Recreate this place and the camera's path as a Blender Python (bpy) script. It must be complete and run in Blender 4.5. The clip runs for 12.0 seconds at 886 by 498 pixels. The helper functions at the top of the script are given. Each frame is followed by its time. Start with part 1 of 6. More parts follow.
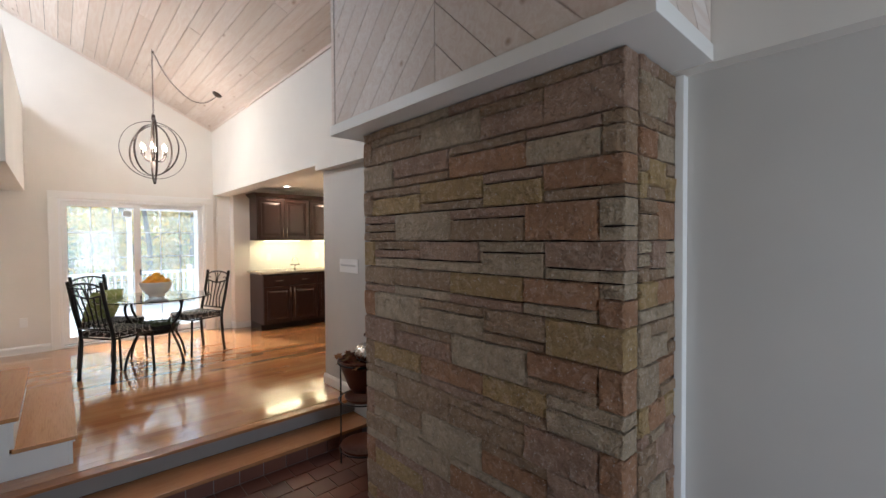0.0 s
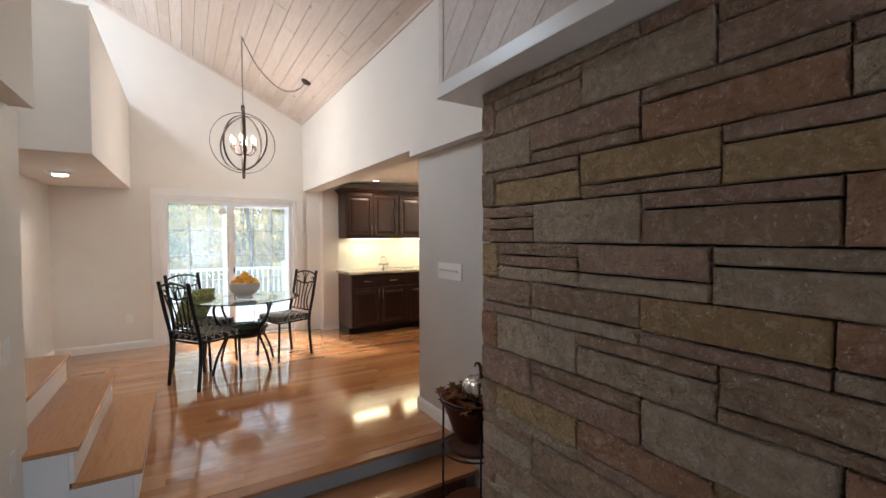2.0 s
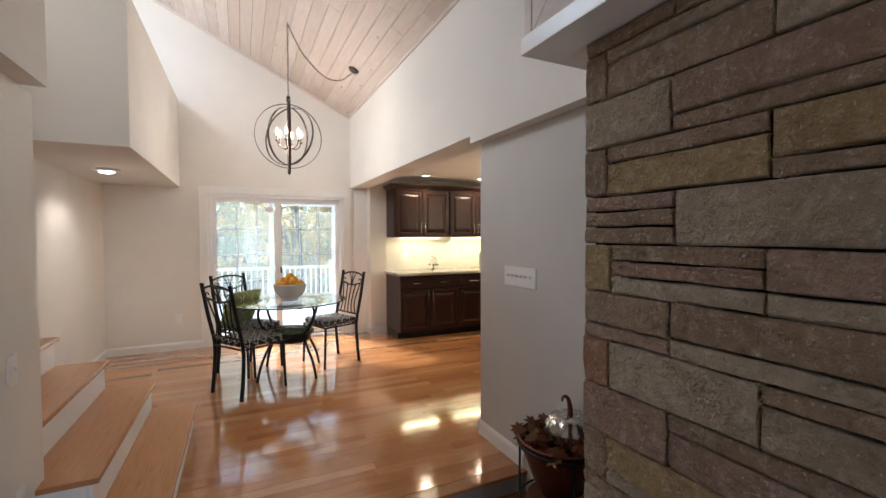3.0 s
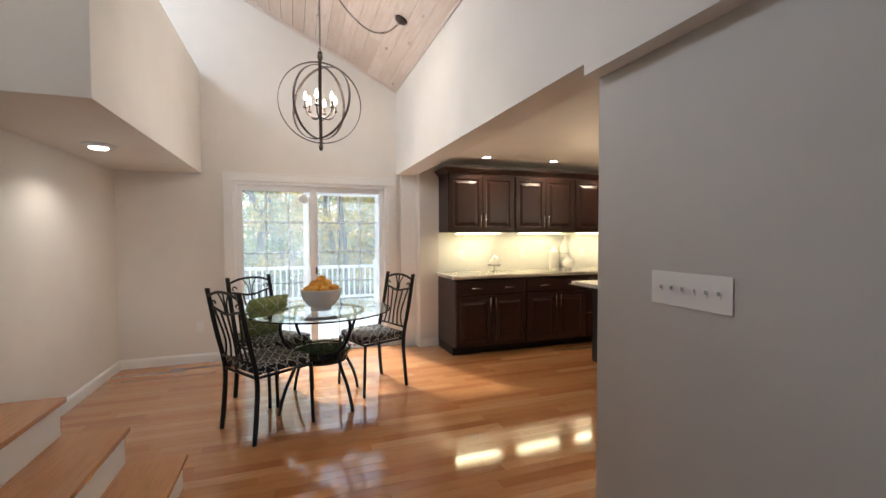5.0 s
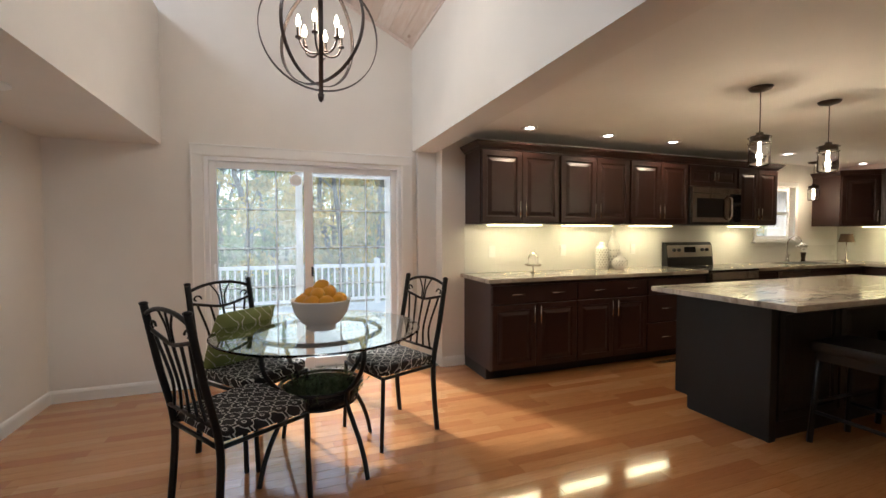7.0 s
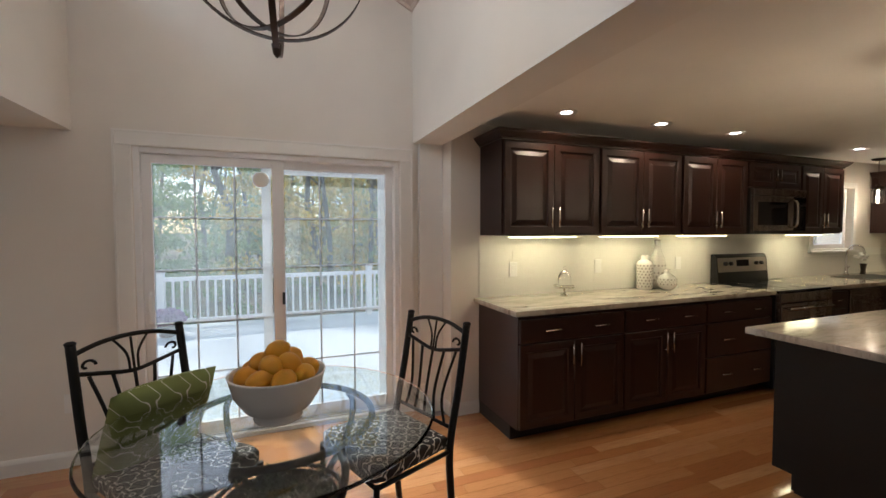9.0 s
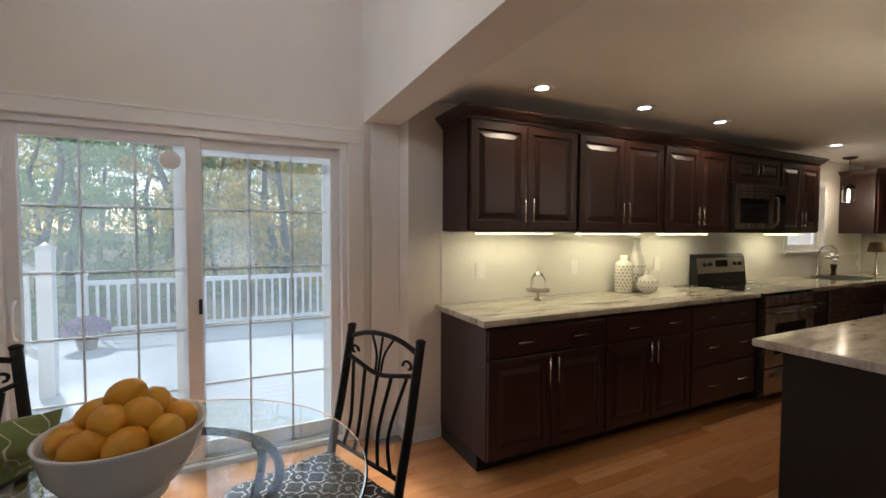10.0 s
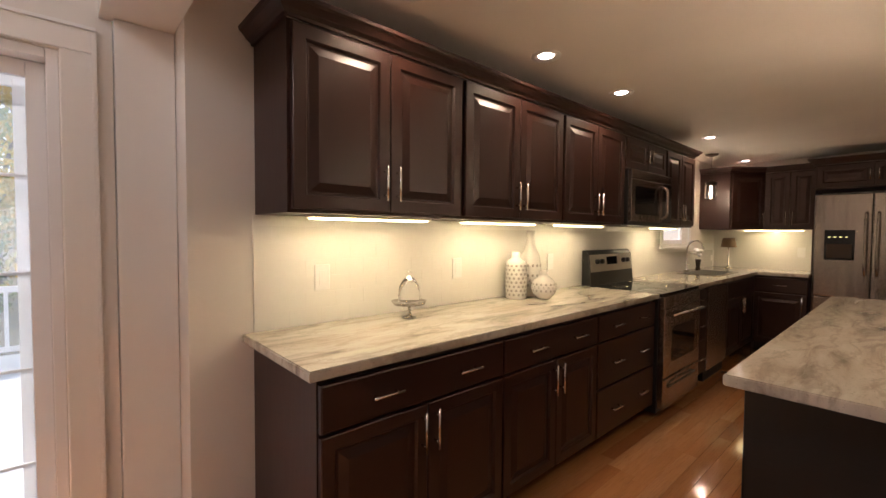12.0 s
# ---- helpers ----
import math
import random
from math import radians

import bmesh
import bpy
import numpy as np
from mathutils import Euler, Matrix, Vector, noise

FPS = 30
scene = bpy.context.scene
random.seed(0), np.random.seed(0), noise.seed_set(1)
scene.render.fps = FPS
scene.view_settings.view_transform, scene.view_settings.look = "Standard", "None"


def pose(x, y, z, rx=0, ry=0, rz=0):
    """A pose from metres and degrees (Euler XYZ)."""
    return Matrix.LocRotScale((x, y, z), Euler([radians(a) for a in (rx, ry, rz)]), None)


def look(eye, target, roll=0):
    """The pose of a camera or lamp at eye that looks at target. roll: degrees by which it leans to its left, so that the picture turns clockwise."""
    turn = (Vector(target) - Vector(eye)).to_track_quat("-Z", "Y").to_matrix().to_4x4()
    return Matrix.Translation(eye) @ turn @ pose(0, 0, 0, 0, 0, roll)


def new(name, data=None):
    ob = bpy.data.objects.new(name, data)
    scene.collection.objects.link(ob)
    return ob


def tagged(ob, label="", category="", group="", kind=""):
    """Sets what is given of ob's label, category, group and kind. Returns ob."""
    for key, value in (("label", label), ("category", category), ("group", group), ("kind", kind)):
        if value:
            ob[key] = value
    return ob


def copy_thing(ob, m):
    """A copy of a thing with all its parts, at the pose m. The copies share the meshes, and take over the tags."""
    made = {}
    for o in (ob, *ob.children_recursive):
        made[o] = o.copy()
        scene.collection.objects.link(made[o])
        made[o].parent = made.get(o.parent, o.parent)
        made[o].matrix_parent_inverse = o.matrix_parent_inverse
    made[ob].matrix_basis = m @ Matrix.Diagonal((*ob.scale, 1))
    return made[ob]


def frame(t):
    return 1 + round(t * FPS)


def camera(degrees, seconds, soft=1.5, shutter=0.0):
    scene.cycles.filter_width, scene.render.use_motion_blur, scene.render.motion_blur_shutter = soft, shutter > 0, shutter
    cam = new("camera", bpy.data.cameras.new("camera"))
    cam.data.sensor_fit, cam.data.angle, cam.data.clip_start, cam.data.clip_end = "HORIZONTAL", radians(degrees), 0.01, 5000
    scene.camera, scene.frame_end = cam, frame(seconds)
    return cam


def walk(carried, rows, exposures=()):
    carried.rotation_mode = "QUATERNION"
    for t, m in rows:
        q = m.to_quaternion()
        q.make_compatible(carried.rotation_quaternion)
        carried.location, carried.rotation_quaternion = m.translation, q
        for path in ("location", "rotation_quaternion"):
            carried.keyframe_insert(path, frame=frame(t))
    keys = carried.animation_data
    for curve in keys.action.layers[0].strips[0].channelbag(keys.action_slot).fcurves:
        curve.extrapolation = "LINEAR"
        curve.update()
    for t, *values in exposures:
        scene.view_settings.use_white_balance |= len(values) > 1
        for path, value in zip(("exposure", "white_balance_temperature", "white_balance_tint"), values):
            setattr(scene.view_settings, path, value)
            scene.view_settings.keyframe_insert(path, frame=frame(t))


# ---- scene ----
cam = camera(92.5, 12.0)
PATH = [
    (0, (0.537, 0.07, 1.431), (1.883, 1.549, 1.384), -0.4),
    (0.5, (0.573, 0.218, 1.421), (1.84, 1.766, 1.376), -0.1),
    (1, (0.606, 0.406, 1.422), (1.802, 2.009, 1.377), -0.0),
    (1.5, (0.69, 0.607, 1.423), (1.825, 2.253, 1.373), -0.0),
    (2, (0.826, 0.853, 1.446), (1.867, 2.56, 1.389), -0.2),
    (2.5, (0.883, 1.087, 1.434), (1.822, 2.852, 1.376), -0.2),
    (3, (0.934, 1.33, 1.451), (1.794, 3.134, 1.388), -0.2),
    (5, (1.179, 2.385, 1.392), (1.845, 4.27, 1.328), -0.2),
    (5.5, (1.22, 2.628, 1.376), (1.892, 4.511, 1.306), -0.1),
    (6, (1.195, 2.92, 1.345), (1.879, 4.798, 1.276), -0.0),
    (6.5, (1.191, 3.177, 1.343), (1.872, 5.056, 1.267), 0.0),
    (7, (1.204, 3.498, 1.327), (1.9, 5.371, 1.257), -0.1),
    (9, (1.399, 4.401, 1.461), (2.129, 6.262, 1.378), -0.1),
    (9.5, (1.53, 4.594, 1.441), (2.309, 6.434, 1.363), 0.1),
    (10, (1.642, 4.818, 1.417), (2.514, 6.616, 1.342), 0.2),
    (10.5, (1.77, 4.993, 1.412), (2.774, 6.72, 1.331), 0.3),
    (11, (1.981, 5.181, 1.38), (3.108, 6.831, 1.308), 0.2),
    (11.5, (2.162, 5.364, 1.377), (3.39, 6.939, 1.292), 0.4),
    (12, (2.301, 5.578, 1.358), (3.638, 7.064, 1.283), 0.4),
]
walk(cam, [(t, look(eye, target, roll)) for t, eye, target, roll in PATH], exposures=[(0.0, 1.08, 5900, 10), (1.0, 1.02, 5900, 10), (2.0, 0.95, 5900, 10), (3.0, 0.92, 5900, 10), (5.5, 0.66, 5950, 10), (7.0, 0.42, 5950, 10), (9.5, -0.12, 5850, 10), (10.5, -0.15, 5750, 10), (11.3, 0.05, 6000, 14), (12.0, 0.30, 6450, 22)])

# ---- world, sun, lights ----
world = bpy.data.worlds.new("sky_world")
scene.world = world
world.use_nodes = True
wn = world.node_tree.nodes
sky = wn.new("ShaderNodeTexSky")
sky.sky_type = 'NISHITA'
sky.sun_disc = False
sky.sun_elevation = radians(40)
sky.sun_rotation = radians(-23)
wn["Background"].inputs["Strength"].default_value = 0.15
world.node_tree.links.new(sky.outputs[0], wn["Background"].inputs[0])


def lamp(name, kind, energy, color, m, **settings):
    data = bpy.data.lights.new(name, kind)
    data.energy, data.color = energy, color
    if kind == 'AREA':
        data.shape = settings.get("shape", 'RECTANGLE')
        data.size = settings.get("size", 0.2)
        data.size_y = settings.get("size_y", settings.get("size", 0.2))
    elif kind == 'SUN':
        data.angle = radians(settings.get("angle", 0.5))
    elif kind == 'SPOT':
        data.spot_size, data.spot_blend = radians(settings.get("cone", 110)), 0.6
        data.shadow_soft_size = settings.get("soft", 0.05)
    else:
        data.shadow_soft_size = settings.get("soft", 0.03)
    ob = new(name, data)
    ob.matrix_world = m
    return ob


def slope_top(x):
    return 3.205 + 0.487 * (4.425 + x) + 0.03


WARM = (1.0, 0.77, 0.50)
COOL = (0.86, 0.93, 1.0)
lamp("sun", 'SUN', 4.4, (1.0, 0.94, 0.85), look((0, 0, 0), (0.39, -0.92, -0.84)), angle=4.0)
lamp("entry_daylight", 'AREA', 18, COOL, look((1.55, -2.44, 1.15), (1.35, 2.0, 0.7)), size=1.05, size_y=1.3)
lamp("skylight_daylight", 'AREA', 72, COOL, look((-1.72, 5.9, slope_top(-1.72)), (-1.72 + 0.437, 5.9, slope_top(-1.72) - 0.9)), size=0.8, size_y=1.5)
# The last three, at y 4.4, are unseen and added as fill light.
RECESSED_AND_FILL = [(3.33, 6.92), (4.236, 6.92), (5.1, 6.92), (7.01, 6.94), (8.8, 7.05), (3.6, 4.4), (5.3, 4.4), (7.0, 4.4)]
for rx, ry in RECESSED_AND_FILL:
    lamp("recessed_and_fill_bulb", 'SPOT', 13.5 if ry > 5 else 3.5, WARM, look((rx, ry, 2.285), (rx, ry, 0)), cone=150, soft=0.05)
UNDER = [(3.05, 3.66), (3.92, 4.55), (4.82, 5.42), (6.4, 6.92)]
for ux0, ux1 in UNDER:
    lamp("under_cabinet_tube", 'AREA', 1.4, (1.0, 0.84, 0.54), look(((ux0 + ux1) / 2, 7.22, 1.405), ((ux0 + ux1) / 2, 7.28, 0.9)), size=ux1 - ux0, size_y=0.05)
lamp("under_cabinet_tube", 'AREA', 1.2, (1.0, 0.84, 0.54), look((8.84, 6.75, 1.405), (8.9, 6.75, 0.9)), size=0.05, size_y=0.6)
lamp("chandelier_bulbs", 'POINT', 19, (1.0, 0.88, 0.74), pose(1.412, 6.11, 2.53), soft=0.12)
PENDANTS = [(4.20, 5.45), (5.0, 5.48), (8.0, 7.2)]
for px, py in PENDANTS:
    lamp("pendant_bulb", 'POINT', 6, WARM, pose(px, py, 1.812), soft=0.012)
lamp("alcove_bulb", 'SPOT', 12, (1.0, 0.90, 0.76), look((-0.18, 6.25, 2.03), (-0.14, 6.25, 0)), cone=135, soft=0.08)

# ---- materials ----
class Nodes:
    def __init__(self, name):
        self.mat = bpy.data.materials.new(name)
        self.mat.use_nodes = True
        self.tree = self.mat.node_tree
        self.bsdf = self.tree.nodes["Principled BSDF"]

    def add(self, kind, **values):
        node = self.tree.nodes.new(kind)
        for key, value in values.items():
            if key in ("operation", "noise_dimensions", "data_type", "blend_type", "wave_type", "bands_direction", "feature", "interpolation_type", "wave_profile"):
                if key == "operation":
                    node.operation = value
                elif key == "data_type":
                    node.data_type = value
                elif key == "blend_type":
                    node.blend_type = value
                elif key == "wave_type":
                    node.wave_type = value
                elif key == "bands_direction":
                    node.bands_direction = value
                elif key == "feature":
                    node.feature = value
            else:
                node.inputs[key.replace("_", " ")].default_value = value
        return node

    def link(self, a, b):
        self.tree.links.new(a, b)

    def coords(self, scale=(1, 1, 1), kind="Object", shift=None):
        tc = self.tree.nodes.new("ShaderNodeTexCoord")
        mp = self.tree.nodes.new("ShaderNodeMapping")
        mp.inputs["Scale"].default_value = scale
        self.link(tc.outputs[kind], mp.inputs["Vector"])
        if shift is not None:
            self.link(shift, mp.inputs["Location"])
        return mp.outputs[0]

    def noise(self, vector, scale, detail=4, rough=0.55, distortion=0.0):
        node = self.add("ShaderNodeTexNoise", Scale=scale, Detail=detail, Roughness=rough, Distortion=distortion)
        self.link(vector, node.inputs["Vector"])
        return node.outputs[0]

    def ramp(self, fac, stops):
        node = self.tree.nodes.new("ShaderNodeValToRGB")
        while len(node.color_ramp.elements) < len(stops):
            node.color_ramp.elements.new(0.5)
        for e, (p, c) in zip(node.color_ramp.elements, stops):
            e.position = p
            e.color = (*c, 1) if len(c) == 3 else c
        self.link(fac, node.inputs[0])
        return node.outputs[0]

    def math(self, op, a, b=0.0):
        node = self.tree.nodes.new("ShaderNodeMath")
        node.operation = op
        for i, v in enumerate((a, b)):
            if isinstance(v, (int, float)):
                node.inputs[i].default_value = v
            else:
                self.link(v, node.inputs[i])
        return node.outputs[0]

    def mix(self, fac, a, b, blend='MIX'):
        node = self.tree.nodes.new("ShaderNodeMix")
        node.data_type, node.blend_type = 'RGBA', blend
        for i, v in ((0, fac), (6, a), (7, b)):
            if isinstance(v, (int, float)):
                node.inputs[i].default_value = v
            elif isinstance(v, tuple):
                node.inputs[i].default_value = (*v, 1) if len(v) == 3 else v
            else:
                self.link(v, node.inputs[i])
        return node.outputs[2]

    def bump(self, height, strength=0.2, distance=0.005):
        node = self.tree.nodes.new("ShaderNodeBump")
        node.inputs["Strength"].default_value, node.inputs["Distance"].default_value = strength, distance
        self.link(height, node.inputs["Height"])
        self.link(node.outputs[0], self.bsdf.inputs["Normal"])

    def set(self, **values):
        for key, value in values.items():
            sock = self.bsdf.inputs[key.replace("_", " ")]
            if isinstance(value, (int, float)):
                sock.default_value = value
            elif isinstance(value, tuple):
                sock.default_value = (*value, 1) if len(value) == 3 else value
            else:
                self.link(value, sock)
        return self


def paint(name, color, rough=0.55, wear=0.04, bump=0.06):
    n = Nodes(name)
    v = n.coords()
    big, fine = n.noise(v, 1.3, 3), n.noise(v, 140, 3)
    dark = tuple(c * (1 - wear * 2) for c in color)
    n.set(Base_Color=n.ramp(big, [(0.3, dark), (0.7, color)]), Roughness=rough)
    n.bump(fine, bump, 0.002)
    return n.mat


def metal(name, color, rough, metallic=1.0, brushed=None):
    n = Nodes(name)
    v = n.coords(brushed or (1, 1, 1))
    grain = n.noise(v, 60, 4)
    n.set(Base_Color=n.mix(grain, tuple(c * 0.85 for c in color), color), Metallic=metallic,
          Roughness=n.ramp(grain, [(0.3, (rough * 0.8,) * 3), (0.7, (min(1, rough * 1.25),) * 3)]))
    n.bump(grain, 0.05, 0.001)
    return n.mat


def hardwood(name, light, mid, dark, gloss=0.12, along=0, grain_scale=1.0, coat=0.0):
    n = Nodes(name)
    info = n.tree.nodes.new("ShaderNodeObjectInfo")
    geo = n.tree.nodes.new("ShaderNodeNewGeometry")
    rnd = n.math('FRACT', n.math('ADD', info.outputs["Random"], geo.outputs["Random Per Island"]))
    comb = n.tree.nodes.new("ShaderNodeCombineXYZ")
    n.link(n.math('MULTIPLY', rnd, 37.0), comb.inputs[0])
    n.link(n.math('MULTIPLY', rnd, 91.0), comb.inputs[1])
    sc = [9.0 * grain_scale] * 3
    sc[along] = 0.7 * grain_scale
    v = n.coords(tuple(sc), shift=comb.outputs[0])
    grain = n.noise(v, 2.2, 6, 0.6, 1.2)
    pore_sc = [60.0] * 3
    pore_sc[along] = 2.5
    pores = n.noise(n.coords(tuple(pore_sc), shift=comb.outputs[0]), 3.0, 3)
    tone = n.ramp(rnd, [(0.0, dark), (0.35, mid), (0.7, mid), (1.0, light)])
    base = n.mix(n.ramp(grain, [(0.35, (0, 0, 0)), (0.7, (1, 1, 1))]), n.mix(0.35, tone, dark), tone)
    base = n.mix(n.ramp(pores, [(0.3, (0.35,) * 3), (0.5, (0, 0, 0))]), base, tuple(c * 0.55 for c in dark))
    n.set(Base_Color=base, Roughness=n.ramp(grain, [(0.2, (gloss * 0.8,) * 3), (0.9, (gloss * 1.5,) * 3)]), Coat_Weight=coat, Coat_Roughness=0.10, Coat_IOR=1.7)
    swell = n.noise(n.coords((1.0, 1.0, 1.0)), 5.0, 2)
    n.bump(n.math('ADD', n.math('MULTIPLY', pores, 0.12), swell), 0.05, 0.003)
    return n.mat


def glass(name, color=(1, 1, 1), rough=0.0, ior=1.45):
    n = Nodes(name)
    n.set(Base_Color=color, Roughness=rough, IOR=ior, Transmission_Weight=1.0)
    return n.mat


def glow(name, color, strength):
    n = Nodes(name)
    n.set(Base_Color=color, Emission_Color=color, Emission_Strength=strength)
    return n.mat


M = {}
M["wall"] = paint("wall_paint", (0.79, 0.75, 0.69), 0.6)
# Wall paint darkened: the dimmer light beside the chimney is put into the colour.
M["entry"] = paint("wall_paint_dimmed", (0.575, 0.55, 0.515), 0.6)
M["ceiling"] = paint("ceiling_paint", (0.84, 0.81, 0.76), 0.7)
M["trim"] = paint("trim_paint", (0.84, 0.83, 0.80), 0.32, 0.02, 0.02)
M["vinyl"] = paint("white_vinyl", (0.86, 0.86, 0.86), 0.35, 0.02, 0.02)
M["floor"] = hardwood("oak_floor", (0.63, 0.345, 0.155), (0.53, 0.250, 0.098), (0.41, 0.165, 0.058), 0.085, coat=0.7)
M["tread"] = hardwood("oak_tread", (0.58, 0.31, 0.14), (0.54, 0.27, 0.115), (0.42, 0.18, 0.07), 0.16, along=1)
M["tread_x"] = hardwood("oak_tread_x", (0.50, 0.25, 0.11), (0.42, 0.19, 0.08), (0.34, 0.14, 0.05), 0.18, along=0)


def pine(name, along):
    n = Nodes(name)
    geo = n.tree.nodes.new("ShaderNodeNewGeometry")
    info = n.tree.nodes.new("ShaderNodeObjectInfo")
    rnd = n.math('FRACT', n.math('ADD', info.outputs["Random"], geo.outputs["Random Per Island"]))
    comb = n.tree.nodes.new("ShaderNodeCombineXYZ")
    for i, k in enumerate((23.0, 51.0, 17.0)):
        n.link(n.math('MULTIPLY', rnd, k), comb.inputs[i])
    sc = [10.0] * 3
    sc[along] = 0.9
    grain = n.noise(n.coords(tuple(sc), shift=comb.outputs[0]), 2.0, 5, 0.6, 1.5)
    kn = [5.5] * 3
    kn[along] = 2.4
    vor = n.tree.nodes.new("ShaderNodeTexVoronoi")
    vor.inputs["Scale"].default_value = 1.0
    n.link(n.coords(tuple(kn), shift=comb.outputs[0]), vor.inputs["Vector"])
    knot = n.ramp(vor.outputs["Distance"], [(0.03, (1, 1, 1)), (0.12, (0, 0, 0))])
    tone = n.ramp(rnd, [(0.0, (0.66, 0.57, 0.50)), (0.5, (0.73, 0.645, 0.585)), (1.0, (0.79, 0.715, 0.66))])
    base = n.mix(n.ramp(grain, [(0.38, (0.40,) * 3), (0.62, (0, 0, 0))]), tone, (0.58, 0.43, 0.34))
    base = n.mix(n.math('MULTIPLY', knot, 0.75), base, (0.33, 0.19, 0.11))
    n.set(Base_Color=base, Roughness=0.55)
    n.bump(grain, 0.08, 0.002)
    return n.mat


M["pine_y"] = pine("whitewashed_pine", 1)
M["pine_z"] = pine("whitewashed_pine_chevron", 0)


def stone(name, tone_a, tone_b):
    n = Nodes(name)
    info = n.tree.nodes.new("ShaderNodeObjectInfo")
    rnd = info.outputs["Random"]
    comb = n.tree.nodes.new("ShaderNodeCombineXYZ")
    for i, k in enumerate((31.0, 71.0, 13.0)):
        n.link(n.math('MULTIPLY', rnd, k), comb.inputs[i])
    v = n.coords(shift=comb.outputs[0])
    cloud, rough, fine = n.noise(v, 7.0, 5, 0.65, 0.8), n.noise(v, 26.0, 7, 0.72, 0.4), n.noise(v, 120.0, 3)
    tone = n.mix(rnd, tone_a, tone_b)
    base = n.mix(n.ramp(cloud, [(0.36, (0.45,) * 3), (0.58, (0, 0, 0))]), tone, tuple(c * 0.62 for c in tone_b))
    base = n.mix(n.ramp(rough, [(0.51, (0, 0, 0)), (0.62, (0.50,) * 3)]), base, tuple(min(0.85, c * 0.9 + 0.22) for c in tone_a))
    base = n.mix(n.ramp(rough, [(0.32, (0.5,) * 3), (0.43, (0, 0, 0))]), base, tuple(c * 0.42 for c in tone_b))
    # Small highlights on the chipped face, put into the colour as pale spots.
    glints = n.noise(v, 75.0, 2, 0.6)
    base = n.mix(n.ramp(glints, [(0.64, (0, 0, 0)), (0.70, (0.6,) * 3)]), base, (0.84, 0.77, 0.66))
    n.set(Base_Color=base, Roughness=n.ramp(fine, [(0.3, (0.62,) * 3), (0.7, (0.85,) * 3)]))
    n.bump(n.math('ADD', n.math('ADD', rough, n.math('MULTIPLY', n.noise(v, 48.0, 4, 0.6), 0.6)), n.math('MULTIPLY', fine, 0.2)), 1.0, 0.07)
    return n.mat


for key, tone_a, tone_b in (("m", (0.62, 0.41, 0.285), (0.53, 0.32, 0.215)), ("g", (0.70, 0.545, 0.37), (0.60, 0.45, 0.295)), ("o", (0.68, 0.47, 0.22), (0.60, 0.39, 0.17)),
                            ("r", (0.62, 0.34, 0.185), (0.55, 0.28, 0.145)), ("n", (0.57, 0.39, 0.24), (0.48, 0.31, 0.185))):
    M["stone_" + key] = stone("fieldstone_" + {"m": "mauve", "g": "grey", "o": "ochre", "r": "rust", "n": "brown"}[key], tone_a, tone_b)
M["mortar"] = paint("dark_mortar", (0.065, 0.052, 0.042), 0.9, 0.15, 0.5)


def tile_clay():
    n = Nodes("quarry_tile")
    info = n.tree.nodes.new("ShaderNodeObjectInfo")
    v = n.coords()
    cloud, fine = n.noise(v, 6, 5), n.noise(v, 90, 3)
    tone = n.ramp(info.outputs["Random"], [(0, (0.16, 0.055, 0.035)), (0.5, (0.20, 0.075, 0.045)), (1, (0.115, 0.045, 0.035))])
    n.set(Base_Color=n.mix(n.ramp(cloud, [(0.3, (0.5,) * 3), (0.7, (0, 0, 0))]), tone, (0.09, 0.035, 0.025)), Roughness=n.ramp(fine, [(0.3, (0.28,) * 3), (0.7, (0.42,) * 3)]))
    n.bump(fine, 0.1, 0.002)
    return n.mat


M["tile"] = tile_clay()
M["grout"] = paint("grey_grout", (0.28, 0.25, 0.23), 0.9, 0.1, 0.3)


def espresso(name, color, rough):
    n = Nodes(name)
    grain = n.noise(n.coords((16, 16, 1.4)), 3.0, 5, 0.6, 0.4)
    n.set(Base_Color=n.mix(grain, tuple(c * 0.8 for c in color), color), Roughness=n.ramp(grain, [(0.3, (rough * 0.93,) * 3), (0.7, (rough * 1.06,) * 3)]), Specular_IOR_Level=0.48)
    return n.mat


M["cabinet"] = espresso("espresso_wood", (0.033, 0.0115, 0.0081), 0.38)
M["island"] = espresso("black_stained_wood", (0.0050, 0.0038, 0.0038), 0.5)
M["toe"] = paint("toe_kick_black", (0.02, 0.014, 0.012), 0.6)


def granite():
    n = Nodes("veined_granite")
    v = n.coords((1.0, 2.2, 1.0))
    warp = n.noise(v, 1.6, 4, 0.6)
    flow = n.noise(n.coords((0.8, 3.2, 1.0)), 3.0, 7, 0.62, 0.9)
    wave = n.add("ShaderNodeTexWave", wave_type='BANDS', bands_direction='Y', Scale=0.9, Distortion=16.0, Detail=6.0, Detail_Scale=1.3, Detail_Roughness=0.65)
    n.link(v, wave.inputs["Vector"])
    veins = n.ramp(flow, [(0.29, (0.13, 0.11, 0.095)), (0.39, (0.34, 0.30, 0.25)), (0.49, (0.50, 0.455, 0.38)), (0.69, (0.60, 0.555, 0.47))])
    veins = n.mix(n.ramp(wave.outputs[0], [(0.0, (0.35,) * 3), (0.12, (0, 0, 0))]), veins, (0.24, 0.21, 0.18))
    spots = n.noise(n.coords(), 85, 4, 0.7)
    base = n.mix(n.ramp(warp, [(0.45, (0, 0, 0)), (0.75, (0.45,) * 3)]), veins, (0.42, 0.34, 0.26))
    base = n.mix(n.ramp(spots, [(0.30, (0.5,) * 3), (0.42, (0, 0, 0))]), base, (0.13, 0.115, 0.105))
    n.set(Base_Color=base, Roughness=0.10)
    return n.mat


M["granite"] = granite()
M["splash"] = paint("white_glazed_tile", (0.80, 0.78, 0.73), 0.10, 0.02, 0.02)
